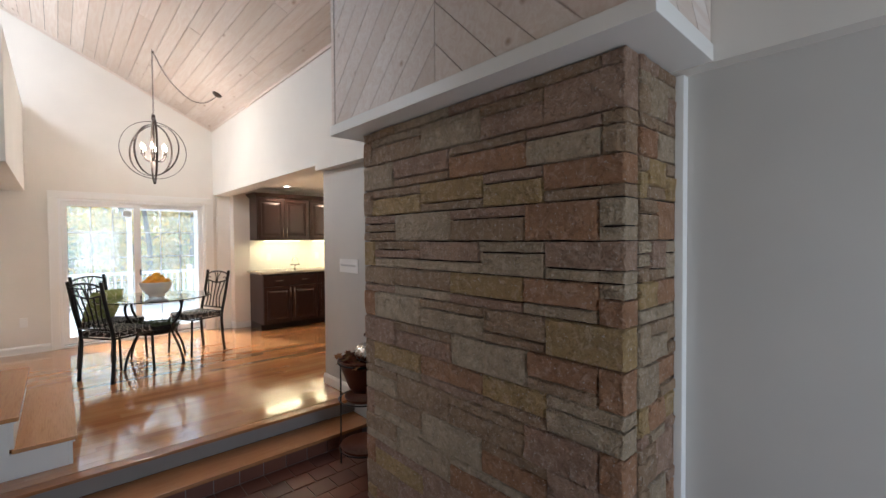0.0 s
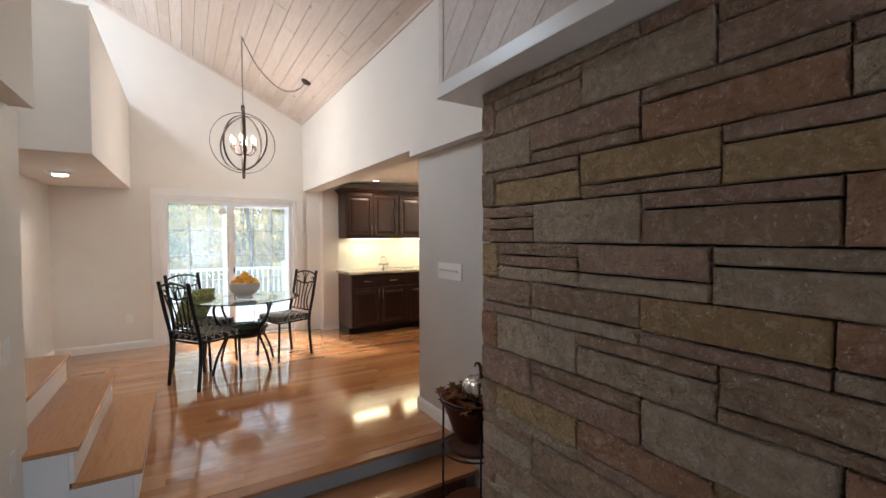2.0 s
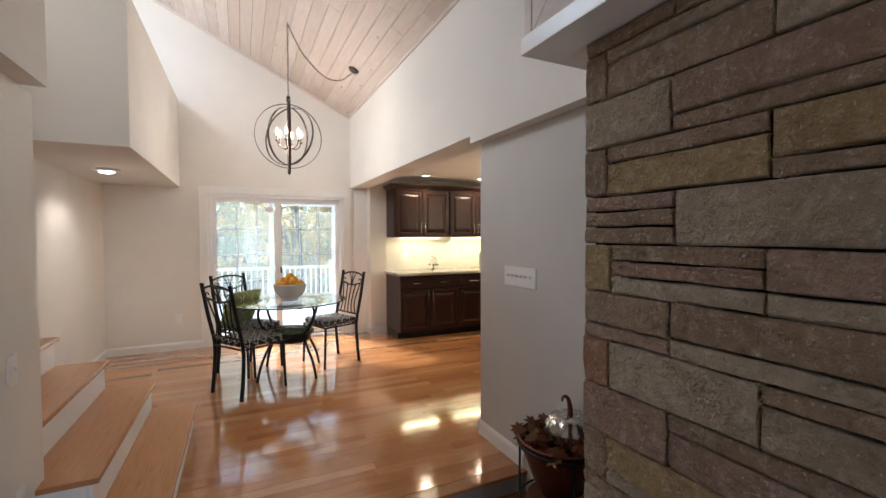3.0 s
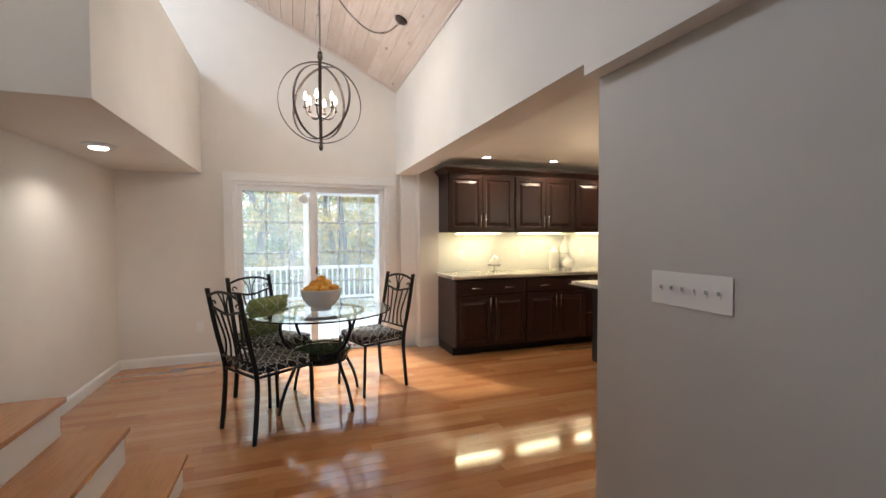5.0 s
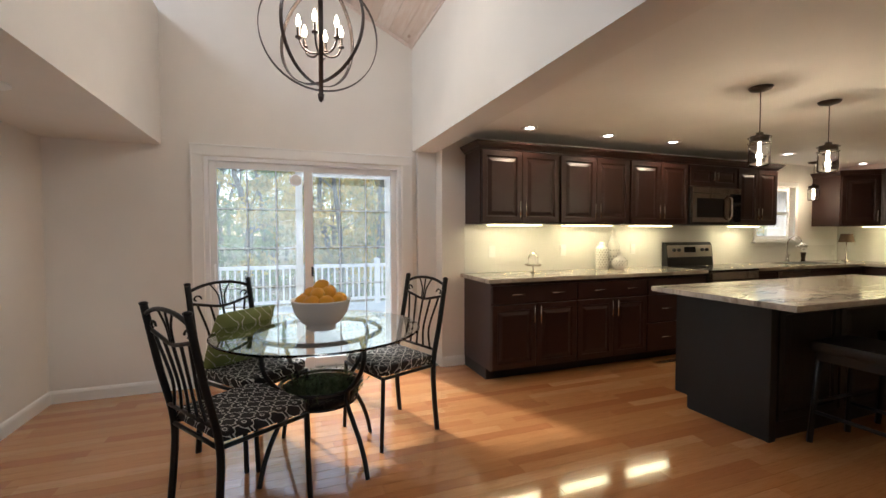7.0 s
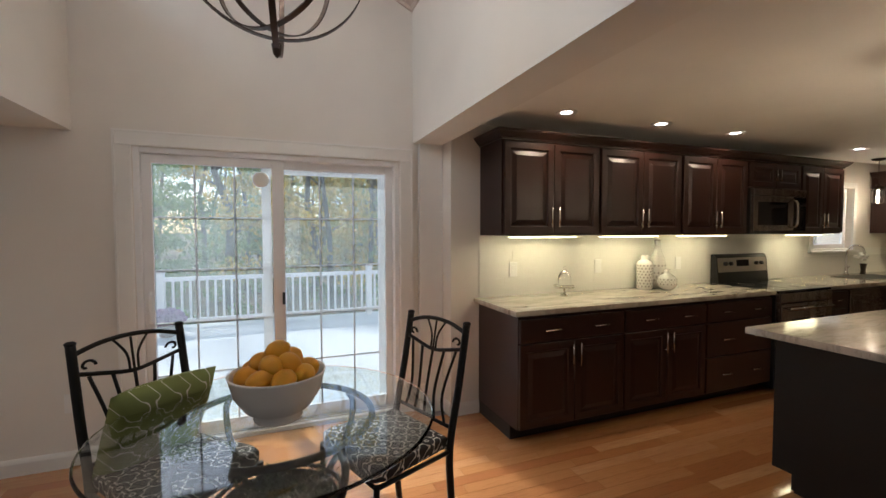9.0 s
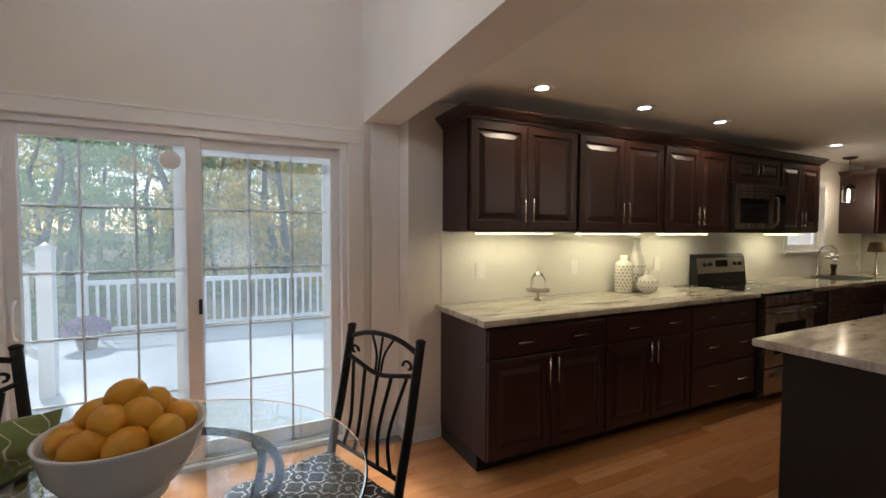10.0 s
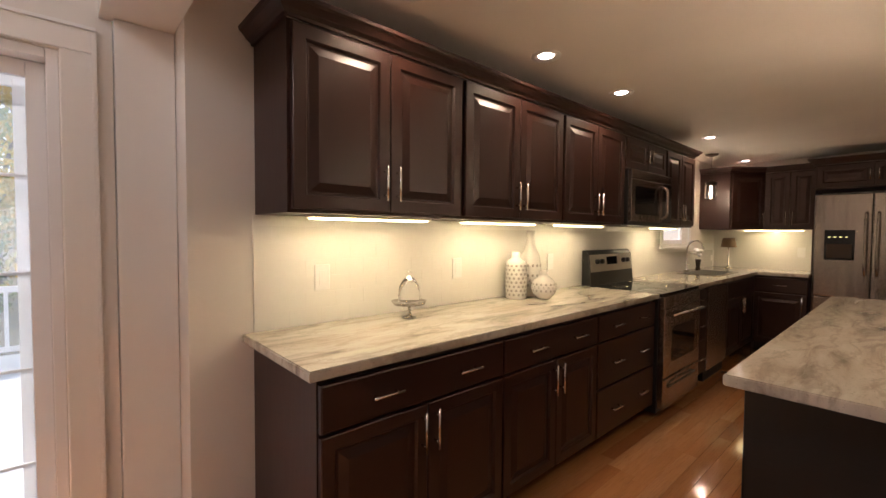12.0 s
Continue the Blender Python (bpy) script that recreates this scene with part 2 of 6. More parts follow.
M["splash_grout"] = paint("splash_grout", (0.80, 0.78, 0.73), 0.3)


def brushed_sheet():
    """Brushed sheet steel with a slight waviness in the sheet."""
    n = Nodes("brushed_steel")
    grain = n.noise(n.coords((14, 14, 1)), 40, 3)
    sheet = n.noise(n.coords((4.0, 4.0, 0.5)), 1.6, 2)
    n.set(Base_Color=n.mix(grain, (0.36, 0.32, 0.285), (0.45, 0.405, 0.365)), Metallic=1.0,
          Roughness=n.ramp(grain, [(0.3, (0.20,) * 3), (0.7, (0.29,) * 3)]))
    n.bump(n.math('ADD', n.math('MULTIPLY', grain, 0.02), sheet), 0.35, 0.02)
    return n.mat


M["steel"] = brushed_sheet()
M["satin"] = metal("satin_steel", (0.62, 0.57, 0.52), 0.42)
M["nickel"] = metal("satin_nickel", (0.72, 0.69, 0.65), 0.22)
M["chrome"] = metal("chrome", (0.82, 0.82, 0.82), 0.06)
M["iron"] = metal("wrought_iron", (0.016, 0.015, 0.014), 0.42, 0.6)
M["bronze"] = metal("dark_bronze", (0.075, 0.055, 0.045), 0.36, 0.85)
M["rust"] = metal("rusty_copper", (0.16, 0.06, 0.035), 0.42, 0.8)
M["tin"] = metal("silver_leaf", (0.62, 0.58, 0.52), 0.25)
M["glass"] = glass("clear_glass")
M["glass_top"] = glass("table_glass", (0.93, 0.985, 0.965), 0.0, 1.5)


def hazy_pane():
    """Window glass with the bluish haze of glare mixed in as a translucent veil."""
    n = Nodes("window_glass")
    n.set(Base_Color=(1, 1, 1), Roughness=0.0, IOR=1.3, Transmission_Weight=1.0)
    veil = n.tree.nodes.new("ShaderNodeBsdfTranslucent")
    veil.inputs["Color"].default_value = (0.80, 0.95, 1.0, 1)
    veil_share = n.ramp(n.noise(n.coords(), 3.0, 4), [(0.3, (0.08,) * 3), (0.7, (0.13,) * 3)])
    mixer = n.tree.nodes.new("ShaderNodeMixShader")
    n.link(veil_share, mixer.inputs[0])
    n.link(n.bsdf.outputs[0], mixer.inputs[1])
    n.link(veil.outputs[0], mixer.inputs[2])
    n.link(mixer.outputs[0], n.tree.nodes["Material Output"].inputs["Surface"])
    return n.mat


M["pane"] = hazy_pane()
M["black_glass"] = paint("black_glass", (0.008, 0.008, 0.009), 0.05, 0, 0)
M["black"] = paint("black_plastic", (0.012, 0.012, 0.012), 0.35)
M["leather"] = paint("black_leather", (0.014, 0.012, 0.011), 0.32, 0.1, 0.2)
M["ceramic"] = paint("white_ceramic", (0.80, 0.77, 0.72), 0.18, 0.02, 0.02)
M["plastic"] = paint("white_plastic", (0.82, 0.81, 0.79), 0.3, 0.01, 0.0)
M["pierced"] = paint("pierced_shadow", (0.42, 0.39, 0.34), 0.6)
M["shade"] = paint("brown_lamp_shade", (0.20, 0.13, 0.08), 0.8, 0.1, 0.3)


def lemon():
    n = Nodes("lemon_peel")
    v = n.coords()
    pits, cloud = n.noise(v, 160, 3), n.noise(v, 9, 3)
    info = n.tree.nodes.new("ShaderNodeObjectInfo")
    tone = n.ramp(info.outputs["Random"], [(0, (0.70, 0.29, 0.012)), (1, (0.78, 0.40, 0.022))])
    n.set(Base_Color=n.mix(n.ramp(cloud, [(0.4, (0, 0, 0)), (0.8, (0.5,) * 3)]), tone, (0.62, 0.36, 0.03)), Roughness=0.42, Subsurface_Weight=0.1)
    n.bump(pits, 0.25, 0.002)
    return n.mat


M["lemon"] = lemon()


def lattice(name, ground, line, scale, width, rings):
    n = Nodes(name)
    sep = n.tree.nodes.new("ShaderNodeSeparateXYZ")
    n.link(n.coords((scale, scale, scale)), sep.inputs[0])
    u = n.math('ADD', sep.outputs[0], n.math('MULTIPLY', sep.outputs[2], 0.7))
    w = n.math('ADD', sep.outputs[1], n.math('MULTIPLY', sep.outputs[2], 0.7))
    f = n.math('ADD', n.math('COSINE', u), n.math('COSINE', w))
    g = n.math('ADD', f, n.math('MULTIPLY', n.math('COSINE', n.math('MULTIPLY', u, 2.0)), n.math('MULTIPLY', n.math('COSINE', n.math('MULTIPLY', w, 2.0)), 0.55)))
    band = n.math('ABSOLUTE', n.math('SINE', n.math('MULTIPLY', g, rings)))
    mask = n.math('LESS_THAN', band, width)
    weave = n.noise(n.coords((1, 1, 1)), 350, 2)
    n.set(Base_Color=n.mix(weave, n.mix(mask, tuple(c * 0.8 for c in ground), tuple(c * 0.8 for c in line)), n.mix(mask, ground, line)), Roughness=0.85)
    n.bump(weave, 0.15, 0.001)
    return n.mat


M["seat"] = lattice("black_white_trellis", (0.018, 0.015, 0.014), (0.72, 0.68, 0.62), 74.0, 0.34, 1.55)
M["pillow"] = lattice("green_trellis", (0.21, 0.25, 0.075), (0.74, 0.72, 0.60), 52.0, 0.17, 1.2)


def leaf(name, tones):
    """Thin leaves: part of the light goes through."""
    n = Nodes(name)
    geo = n.tree.nodes.new("ShaderNodeNewGeometry")
    k = len(tones) - 1
    color = n.ramp(geo.outputs["Random Per Island"], [(i / k, t) for i, t in enumerate(tones)])
    n.set(Base_Color=color, Roughness=0.6)
    thin = n.tree.nodes.new("ShaderNodeBsdfTranslucent")
    n.link(color, thin.inputs["Color"])
    mixer = n.tree.nodes.new("ShaderNodeMixShader")
    mixer.inputs[0].default_value = 0.6
    n.link(n.bsdf.outputs[0], mixer.inputs[1])
    n.link(thin.outputs[0], mixer.inputs[2])
    n.link(mixer.outputs[0], n.tree.nodes["Material Output"].inputs["Surface"])
    return n.mat


M["leaf_green"] = leaf("green_leaves", [(0.17, 0.28, 0.13), (0.24, 0.36, 0.15), (0.34, 0.42, 0.16), (0.18, 0.30, 0.15)])
M["leaf_gold"] = leaf("golden_leaves", [(0.70, 0.48, 0.12), (0.80, 0.58, 0.17), (0.56, 0.48, 0.15), (0.30, 0.38, 0.15)])
M["leaf_autumn"] = leaf("dry_leaves", [(0.30, 0.09, 0.03), (0.17, 0.035, 0.02), (0.33, 0.17, 0.06), (0.22, 0.06, 0.03), (0.30, 0.2, 0.10)])
M["leaf_herb"] = leaf("herb_sprigs", [(0.07, 0.10, 0.05), (0.12, 0.15, 0.08), (0.05, 0.08, 0.04)])
M["petal"] = leaf("mauve_petals", [(0.36, 0.20, 0.42), (0.46, 0.28, 0.50), (0.28, 0.14, 0.34)])
M["bark"] = paint("tree_bark", (0.28, 0.245, 0.21), 0.9, 0.3, 0.8)
M["ground"] = paint("leaf_litter", (0.24, 0.20, 0.12), 0.95, 0.3, 0.6)
M["deck"] = paint("pale_deck_boards", (0.74, 0.80, 0.82), 0.6, 0.05, 0.1)
M["bulb"] = glow("bulb_glow", (1.0, 0.86, 0.62), 11)
M["tube"] = glow("tube_glow", (1.0, 0.86, 0.42), 9)
M["led"] = glow("lit_symbol", (0.95, 0.9, 0.35), 1.2)
M["disc"] = glow("recessed_glow", (1.0, 0.93, 0.82), 14)
M["dome"] = glow("dome_glow", (1.0, 0.93, 0.82), 5)

# ---- building helpers ----
def box(bm, x0, y0, z0, x1, y1, z1, bevel=0.0):
    made = bmesh.ops.create_cube(bm, size=1.0, matrix=Matrix.Translation(((x0 + x1) / 2, (y0 + y1) / 2, (z0 + z1) / 2)) @ Matrix.Diagonal((abs(x1 - x0), abs(y1 - y0), abs(z1 - z0), 1)))
    if bevel:
        edges = list({e for v in made["verts"] for e in v.link_edges})
        bmesh.ops.bevel(bm, geom=edges, offset=bevel, segments=2, profile=0.7, affect='EDGES')
    return bm


def bbox(*args, bevel=0.0):
    return box(bmesh.new(), *args, bevel=bevel)


def lathe(bm, profile, steps=32, m=Matrix()):
    """Turns a profile of (radius, z) about the z axis."""
    rows = []
    for r, z in profile:
        if r < 1e-5:
            rows.append([bm.verts.new(m @ Vector((0, 0, z)))])
        else:
            rows.append([bm.verts.new(m @ Vector((r * math.cos(2 * math.pi * i / steps), r * math.sin(2 * math.pi * i / steps), z))) for i in range(steps)])
    for a, b in zip(rows, rows[1:]):
        for i in range(steps):
            j = (i + 1) % steps
            if len(a) == 1 and len(b) == 1:
                continue
            if len(a) == 1:
                bm.faces.new((a[0], b[j], b[i]))
            elif len(b) == 1:
                bm.faces.new((a[i], a[j], b[0]))
            else:
                bm.faces.new((a[i], a[j], b[j], b[i]))
    for f in bm.faces:
        f.smooth = True
    return bm


def tube(bm, points, radius, sides=8, closed=False, flat=None):
    """A rod along points; flat gives (half width, half thickness) of a flat bar."""
    pts = [Vector(p) for p in points]
    n = len(pts)
    rings = []
    ref = Vector((0.013, 0.021, 1.0)).normalized()
    for i, p in enumerate(pts):
        a = pts[(i - 1) % n] if (closed or i > 0) else pts[i]
        b = pts[(i + 1) % n] if (closed or i < n - 1) else pts[i]
        d = (b - a).normalized()
        if abs(d.dot(ref)) > 0.95:
            ref = Vector((1.0, 0.013, 0.021)).normalized()
        u = d.cross(ref).normalized()
        w = u.cross(d).normalized()
        ref = w
        r = radius[i] if isinstance(radius, (list, tuple)) else radius
        ru, rw = (flat if flat else (r, r))
        rings.append([bm.verts.new(p + u * (ru * math.cos(2 * math.pi * k / sides)) + w * (rw * math.sin(2 * math.pi * k / sides))) for k in range(sides)])
    pairs = list(zip(rings, rings[1:])) + ([(rings[-1], rings[0])] if closed else [])
    for a, b in pairs:
        for k in range(sides):
            f = bm.faces.new((a[k], a[(k + 1) % sides], b[(k + 1) % sides], b[k]))
            f.smooth = True
    if not closed:
        bm.faces.new(rings[0][::-1])
        bm.faces.new(rings[-1])
    return bm


def curve(points, steps=8):
    """A smooth line through the points."""
    pts = [Vector(p) for p in points]
    out = []
    for i in range(len(pts) - 1):
        p0, p1, p2, p3 = pts[max(0, i - 1)], pts[i], pts[i + 1], pts[min(len(pts) - 1, i + 2)]
        for k in range(steps):
            t = k / steps
            out.append(0.5 * ((2 * p1) + (p2 - p0) * t + (2 * p0 - 5 * p1 + 4 * p2 - p3) * t * t + (3 * p1 - p0 - 3 * p2 + p3) * t ** 3))
    out.append(pts[-1])
    return out


def mesh_of(name, bm, material):
    me = bpy.data.meshes.new(name)
    bmesh.ops.recalc_face_normals(bm, faces=bm.faces)
    bm.to_mesh(me)
    bm.free()
    if material is not None:
        me.materials.append(material)
    return me


def part(name, bm, material, parent, label="", at=None):
    ob = new(name, mesh_of(name, bm, material))
    ob.parent = parent
    if at is not None:
        ob.matrix_basis = at
    return tagged(ob, label)


def piece(name, me, parent, m):
    ob = new(name, me)
    ob.parent = parent
    ob.matrix_basis = m
    return ob


def thing(name, m, label, category, group="", kind=""):
    ob = new(name)
    ob.empty_display_size = 0.1
    ob.matrix_basis = m
    return tagged(ob, label, category, group, kind)


def solid(name, bm, material, label, category, group="", kind="", m=None):
    ob = new(name, mesh_of(name, bm, material))
    if m is not None:
        ob.matrix_basis = m
    return tagged(ob, label, category, group, kind)


def structure(name, bm, material, label, category):
    return solid(name, bm, material, label, category, kind="structure")


def prism(bm, outline, axis, a0, a1):
    """Pushes an outline of two coordinates along an axis (0 x, 1 y, 2 z) from a0 to a1."""
    def place(p, a):
        q = list(p)
        q.insert(axis, a)
        return bm.verts.new(q)
    one, two = [place(p, a0) for p in outline], [place(p, a1) for p in outline]
    n = len(outline)
    bm.faces.new(one)
    bm.faces.new(two[::-1])
    for i in range(n):
        bm.faces.new((one[i], one[(i + 1) % n], two[(i + 1) % n], two[i]))
    return bm


# ---- plan ----
DOOR_Y = 7.655      # dining wall with the sliding door
CAB_Y = 7.445       # kitchen wall behind the cabinets
LEFT_X = -0.55      # dining wall on the stair side
HEAD_X = 2.42      # face of the wall above the kitchen opening
SWITCH_X = 2.505    # face of the wall with the switches
WALL_END = 3.99
EDGE_Y = 3.44       # edge of the dining floor
LOW = -0.265        # tiled entry floor
KZ = 2.305          # kitchen ceiling
SLOPE = 0.487
EAVE_Z = 3.205
RIDGE_X = -1.0
FAR_X = 9.05
BACK_Y = -2.5
ENTRY_X = 0.13


def slope_z(x):
    return EAVE_Z + SLOPE * (HEAD_X - x) if x > RIDGE_X else EAVE_Z + SLOPE * (HEAD_X - 2 * RIDGE_X + x)


# ---- floors ----
structure("floor_dining", bbox(-2.6, EDGE_Y - 0.0, -0.12, FAR_X + 0.1, DOOR_Y + 0.1, -0.016), M["grout"], "plywood under the oak strip floor of dining room and kitchen", "floor")
structure("floor_entry", bbox(ENTRY_X - 0.1, BACK_Y, LOW - 0.1, SWITCH_X + 0.1, EDGE_Y, LOW - 0.008), M["grout"], "grey grout bed under the red quarry tiles", "floor")
structure("floor_kitchen_back", bbox(SWITCH_X + 0.1, 1.9, -0.12, FAR_X, EDGE_Y, -0.016), M["floor"], "oak floor of the kitchen's near part", "floor")

# ---- walls ----
bm = bmesh.new()
z_top = 5.0
for a in ((-2.75, DOOR_Y, -0.1, 0.55, DOOR_Y + 0.15, z_top), (2.305, DOOR_Y, -0.1, 2.46, DOOR_Y + 0.15, z_top), (0.55, DOOR_Y, 2.008, 2.305, DOOR_Y + 0.15, z_top)):
    box(bm, *a)
structure("wall_north", bm, M["wall"], "warm white painted wall round the sliding door", "wall")
structure("pilaster", bbox(2.463, DOOR_Y - 0.04, -0.1, 2.657, DOOR_Y + 0.15, 2.154), M["trim"], "white painted pilaster below the header", "pilaster")
bm = bmesh.new()
for a in ((2.66, CAB_Y, -0.1, 7.22, DOOR_Y + 0.15, KZ + 0.1), (8.02, CAB_Y, -0.1, FAR_X + 0.15, DOOR_Y + 0.15, KZ + 0.1), (7.22, CAB_Y, -0.1, 8.02, DOOR_Y + 0.15, 1.245), (7.22, CAB_Y, 1.98, 8.02, DOOR_Y + 0.15, KZ + 0.1)):
    box(bm, *a)
structure("wall_kitchen", bm, M["wall"], "warm white kitchen wall behind the cabinets", "wall")
structure("wall_kitchen_end", bbox(FAR_X, 1.9, -0.1, FAR_X + 0.15, CAB_Y, KZ + 0.1), M["wall"], "warm white end wall of the kitchen", "wall")
structure("wall_kitchen_near", bbox(SWITCH_X + 0.12, 1.75, -0.1, FAR_X + 0.15, 1.9, KZ + 0.1), M["wall"], "plain kitchen wall behind the island", "wall")
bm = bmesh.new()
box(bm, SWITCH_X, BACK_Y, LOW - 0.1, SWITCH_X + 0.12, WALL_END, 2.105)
structure("wall_switch", bm, M["entry"], "warm white wall beside the stone chimney, darkened as if dimly lit", "wall")
bm = bmesh.new()
box(bm, HEAD_X, WALL_END, 2.157, 2.657, DOOR_Y, z_top - 1.7)
box(bm, HEAD_X, BACK_Y, 2.105, 2.657, WALL_END, z_top - 1.7)
structure("wall_header", bm, M["wall"], "white upper wall and header over the kitchen opening", "wall")
# stair side
bm = bmesh.new()
box(bm, LEFT_X - 0.15, 5.02, -0.1, LEFT_X, DOOR_Y, 3.15)
box(bm, -2.75, 3.40, 2.7, -2.6, DOOR_Y, z_top)
box(bm, -2.6, 5.15, 3.0, LEFT_X - 0.152, DOOR_Y, 3.149)
structure("wall_west", bm, M["wall"], "pale wall of the alcove beyond the stairs", "wall")
bm = bmesh.new()
box(bm, LEFT_X - 1.9, 5.02, 0.0, LEFT_X - 0.153, 5.15, 2.6)
box(bm, LEFT_X - 2.05, 3.47, 0.0, LEFT_X - 1.9, 5.15, 2.6)
box(bm, LEFT_X - 2.05, 3.47, 2.6, LEFT_X - 0.153, 5.15, 2.7)
structure("wall_landing", bm, M["wall"], "plain walls round the upper landing", "wall")
bm = bmesh.new()
box(bm, ENTRY_X - 0.12, BACK_Y, LOW - 0.1, ENTRY_X, 3.76, 2.07)
box(bm, LEFT_X - 1.9, 3.48, -0.1, ENTRY_X - 0.12, 3.655, 2.07)
structure("wall_entry", bm, M["wall"], "warm white entry wall with light switch", "wall")
bm = bmesh.new()
box(bm, ENTRY_X - 0.2, BACK_Y, 2.075, 0.215, 3.66, z_top)
box(bm, -2.75, 3.40, 2.075, ENTRY_X - 0.2, 3.66, z_top)
structure("wall_entry_upper", bm, M["wall"], "boxed upper part of the entry wall", "wall")
bm = bmesh.new()
box(bm, ENTRY_X - 0.1, BACK_Y - 0.15, LOW - 0.1, 0.5, BACK_Y, z_top)
box(bm, 2.1, BACK_Y - 0.15, LOW - 0.1, 2.62, BACK_Y, z_top)
box(bm, 0.5, BACK_Y - 0.15, 2.3, 2.1, BACK_Y, z_top)
box(bm, 0.5, BACK_Y - 0.15, LOW - 0.1, 2.1, BACK_Y, 0.4)
structure("wall_south", bm, M["wall"], "entry wall with a window behind the walker", "wall")
# soffit box over the alcove
structure("soffit", bbox(LEFT_X + 0.002, 4.975, 2.08, 0.245, DOOR_Y - 0.002, 3.18), M["wall"], "white boxed soffit over the alcove", "soffit")

# ---- ceilings ----
structure("ceiling_kitchen", bbox(2.658, 1.9, KZ, FAR_X, CAB_Y, KZ + 0.12), M["ceiling"], "smooth painted kitchen ceiling", "ceiling")


def slope_boards():
    rnd = random.Random(4)
    bm = bmesh.new()
    width, gap = 0.135, 0.005
    run = math.sqrt(1 + SLOPE ** 2)
    for side in (1, -1):
        x = HEAD_X if side == 1 else 2 * RIDGE_X - HEAD_X
        count = int((HEAD_X - RIDGE_X) * run / width) + 1
        for i in range(count):
            xa = x - side * i * width / run
            xb = x - side * ((i + 1) * width - gap) / run
            y = BACK_Y - rnd.uniform(0, 2.5)
            while y < DOOR_Y:
                y2 = y + rnd.uniform(2.2, 3.8)
                ya, yb = max(y, BACK_Y), min(y2 - 0.002, DOOR_Y - 0.002)
                if side == -1 and -2.12 < (xa + xb) / 2 < -1.32:
                    if ya < 5.12 and yb > 5.12:
                        yb = 5.12
                    elif ya < 6.68 and yb > 6.68:
                        ya = 6.68
                    elif ya >= 5.12 and yb <= 6.68:
                        yb = ya
                if yb > ya + 0.05:
                    lift = rnd.uniform(0, 0.0015)
                    za, zb = slope_z(xa) + lift, slope_z(xb) + lift
                    vs = [bm.verts.new(p) for p in ((xa, ya, za), (xb, ya, zb), (xb, yb, zb), (xa, yb, za), (xa, ya, za + 0.02), (xb, ya, zb + 0.02), (xb, yb, zb + 0.02), (xa, yb, za + 0.02))]
                    for f in ((0, 1, 2, 3), (7, 6, 5, 4), (0, 4, 5, 1), (1, 5, 6, 2), (2, 6, 7, 3), (3, 7, 4, 0)):
                        bm.faces.new([vs[k] for k in f])
                y = y2
    return bm


structure("ceiling_pine", slope_boards(), M["pine_y"], "whitewashed knotty pine board vaulted ceiling", "ceiling")
bm = bmesh.new()
prism(bm, [(HEAD_X + 0.2, slope_z(HEAD_X + 0.2) + 0.024), (HEAD_X + 0.2, slope_z(HEAD_X + 0.2) + 0.15), (RIDGE_X, slope_z(RIDGE_X) + 0.15), (RIDGE_X, slope_z(RIDGE_X) + 0.024)], 1, BACK_Y - 0.15, DOOR_Y + 0.15)
structure("roof_east", bm, M["mortar"], "roof deck above the pine ceiling", "roof")
bm = bmesh.new()
for xa, xb, ya, yb in ((RIDGE_X, -1.32, BACK_Y - 0.15, DOOR_Y + 0.15), (-2.12, 2 * RIDGE_X - HEAD_X, BACK_Y - 0.15, DOOR_Y + 0.15), (-1.32, -2.12, BACK_Y - 0.15, 5.12), (-1.32, -2.12, 6.68, DOOR_Y + 0.15)):
    prism(bm, [(xa, slope_z(xa) + 0.024), (xa, slope_z(xa) + 0.15), (xb, slope_z(xb) + 0.15), (xb, slope_z(xb) + 0.024)], 1, ya, yb)
structure("roof_west", bm, M["mortar"], "roof deck with a skylight opening", "roof")

# Unseen ceiling and wall, added to keep vault light off the near upper wall.
structure("ceiling_entry", bbox(0.217, BACK_Y, 2.5, HEAD_X - 0.002, -0.15, 2.6), M["ceiling"], "unseen flat ceiling over the entry, added to cut the vault's light", "ceiling")
structure("wall_entry_gable", bbox(0.217, -0.27, 2.602, HEAD_X - 0.002, -0.15, 3.18), M["wall"], "unseen wall over the entry, added to cut the vault's light", "wall")

# ---- trim ----
def baseboard(x0, y0, x1, y1, nx, ny, z=0.0):
    """A moulded board along a wall; (nx, ny) points into the room."""
    bm = bmesh.new()
    d = Vector((x1 - x0, y1 - y0, 0))
    n = Vector((nx, ny, 0))
    prof = [(0, 0), (0.016, 0), (0.016, 0.075), (0.011, 0.09), (0.004, 0.10), (0, 0.10)]
    one = [bm.verts.new(Vector((x0, y0, z + h)) + n * o) for o, h in prof]
    two = [bm.verts.new(Vector((x0, y0, z + h)) + d + n * o) for o, h in prof]
    for i in range(len(prof)):
        j = (i + 1) % len(prof)
        bm.faces.new((one[i], one[j], two[j], two[i]))
    bm.faces.new(one)
    bm.faces.new(two[::-1])
    return structure("baseboard", bm, M["trim"], "white moulded baseboard along the wall", "baseboard")


baseboard(LEFT_X, DOOR_Y, 0.449, DOOR_Y, 0, -1)
baseboard(LEFT_X, 5.03, LEFT_X, DOOR_Y - 0.016, 1, 0)
baseboard(2.66, CAB_Y, 2.90, CAB_Y, 0, -1)
baseboard(2.66, CAB_Y + 0.0, 2.66, DOOR_Y - 0.042, -1, 0)
baseboard(SWITCH_X, EDGE_Y + 0.02, SWITCH_X, WALL_END, -1, 0)
baseboard(SWITCH_X - 0.016, WALL_END, SWITCH_X + 0.12, WALL_END, 0, 1)
baseboard(SWITCH_X, 2.5, SWITCH_X, 3.13, -1, 0, LOW)
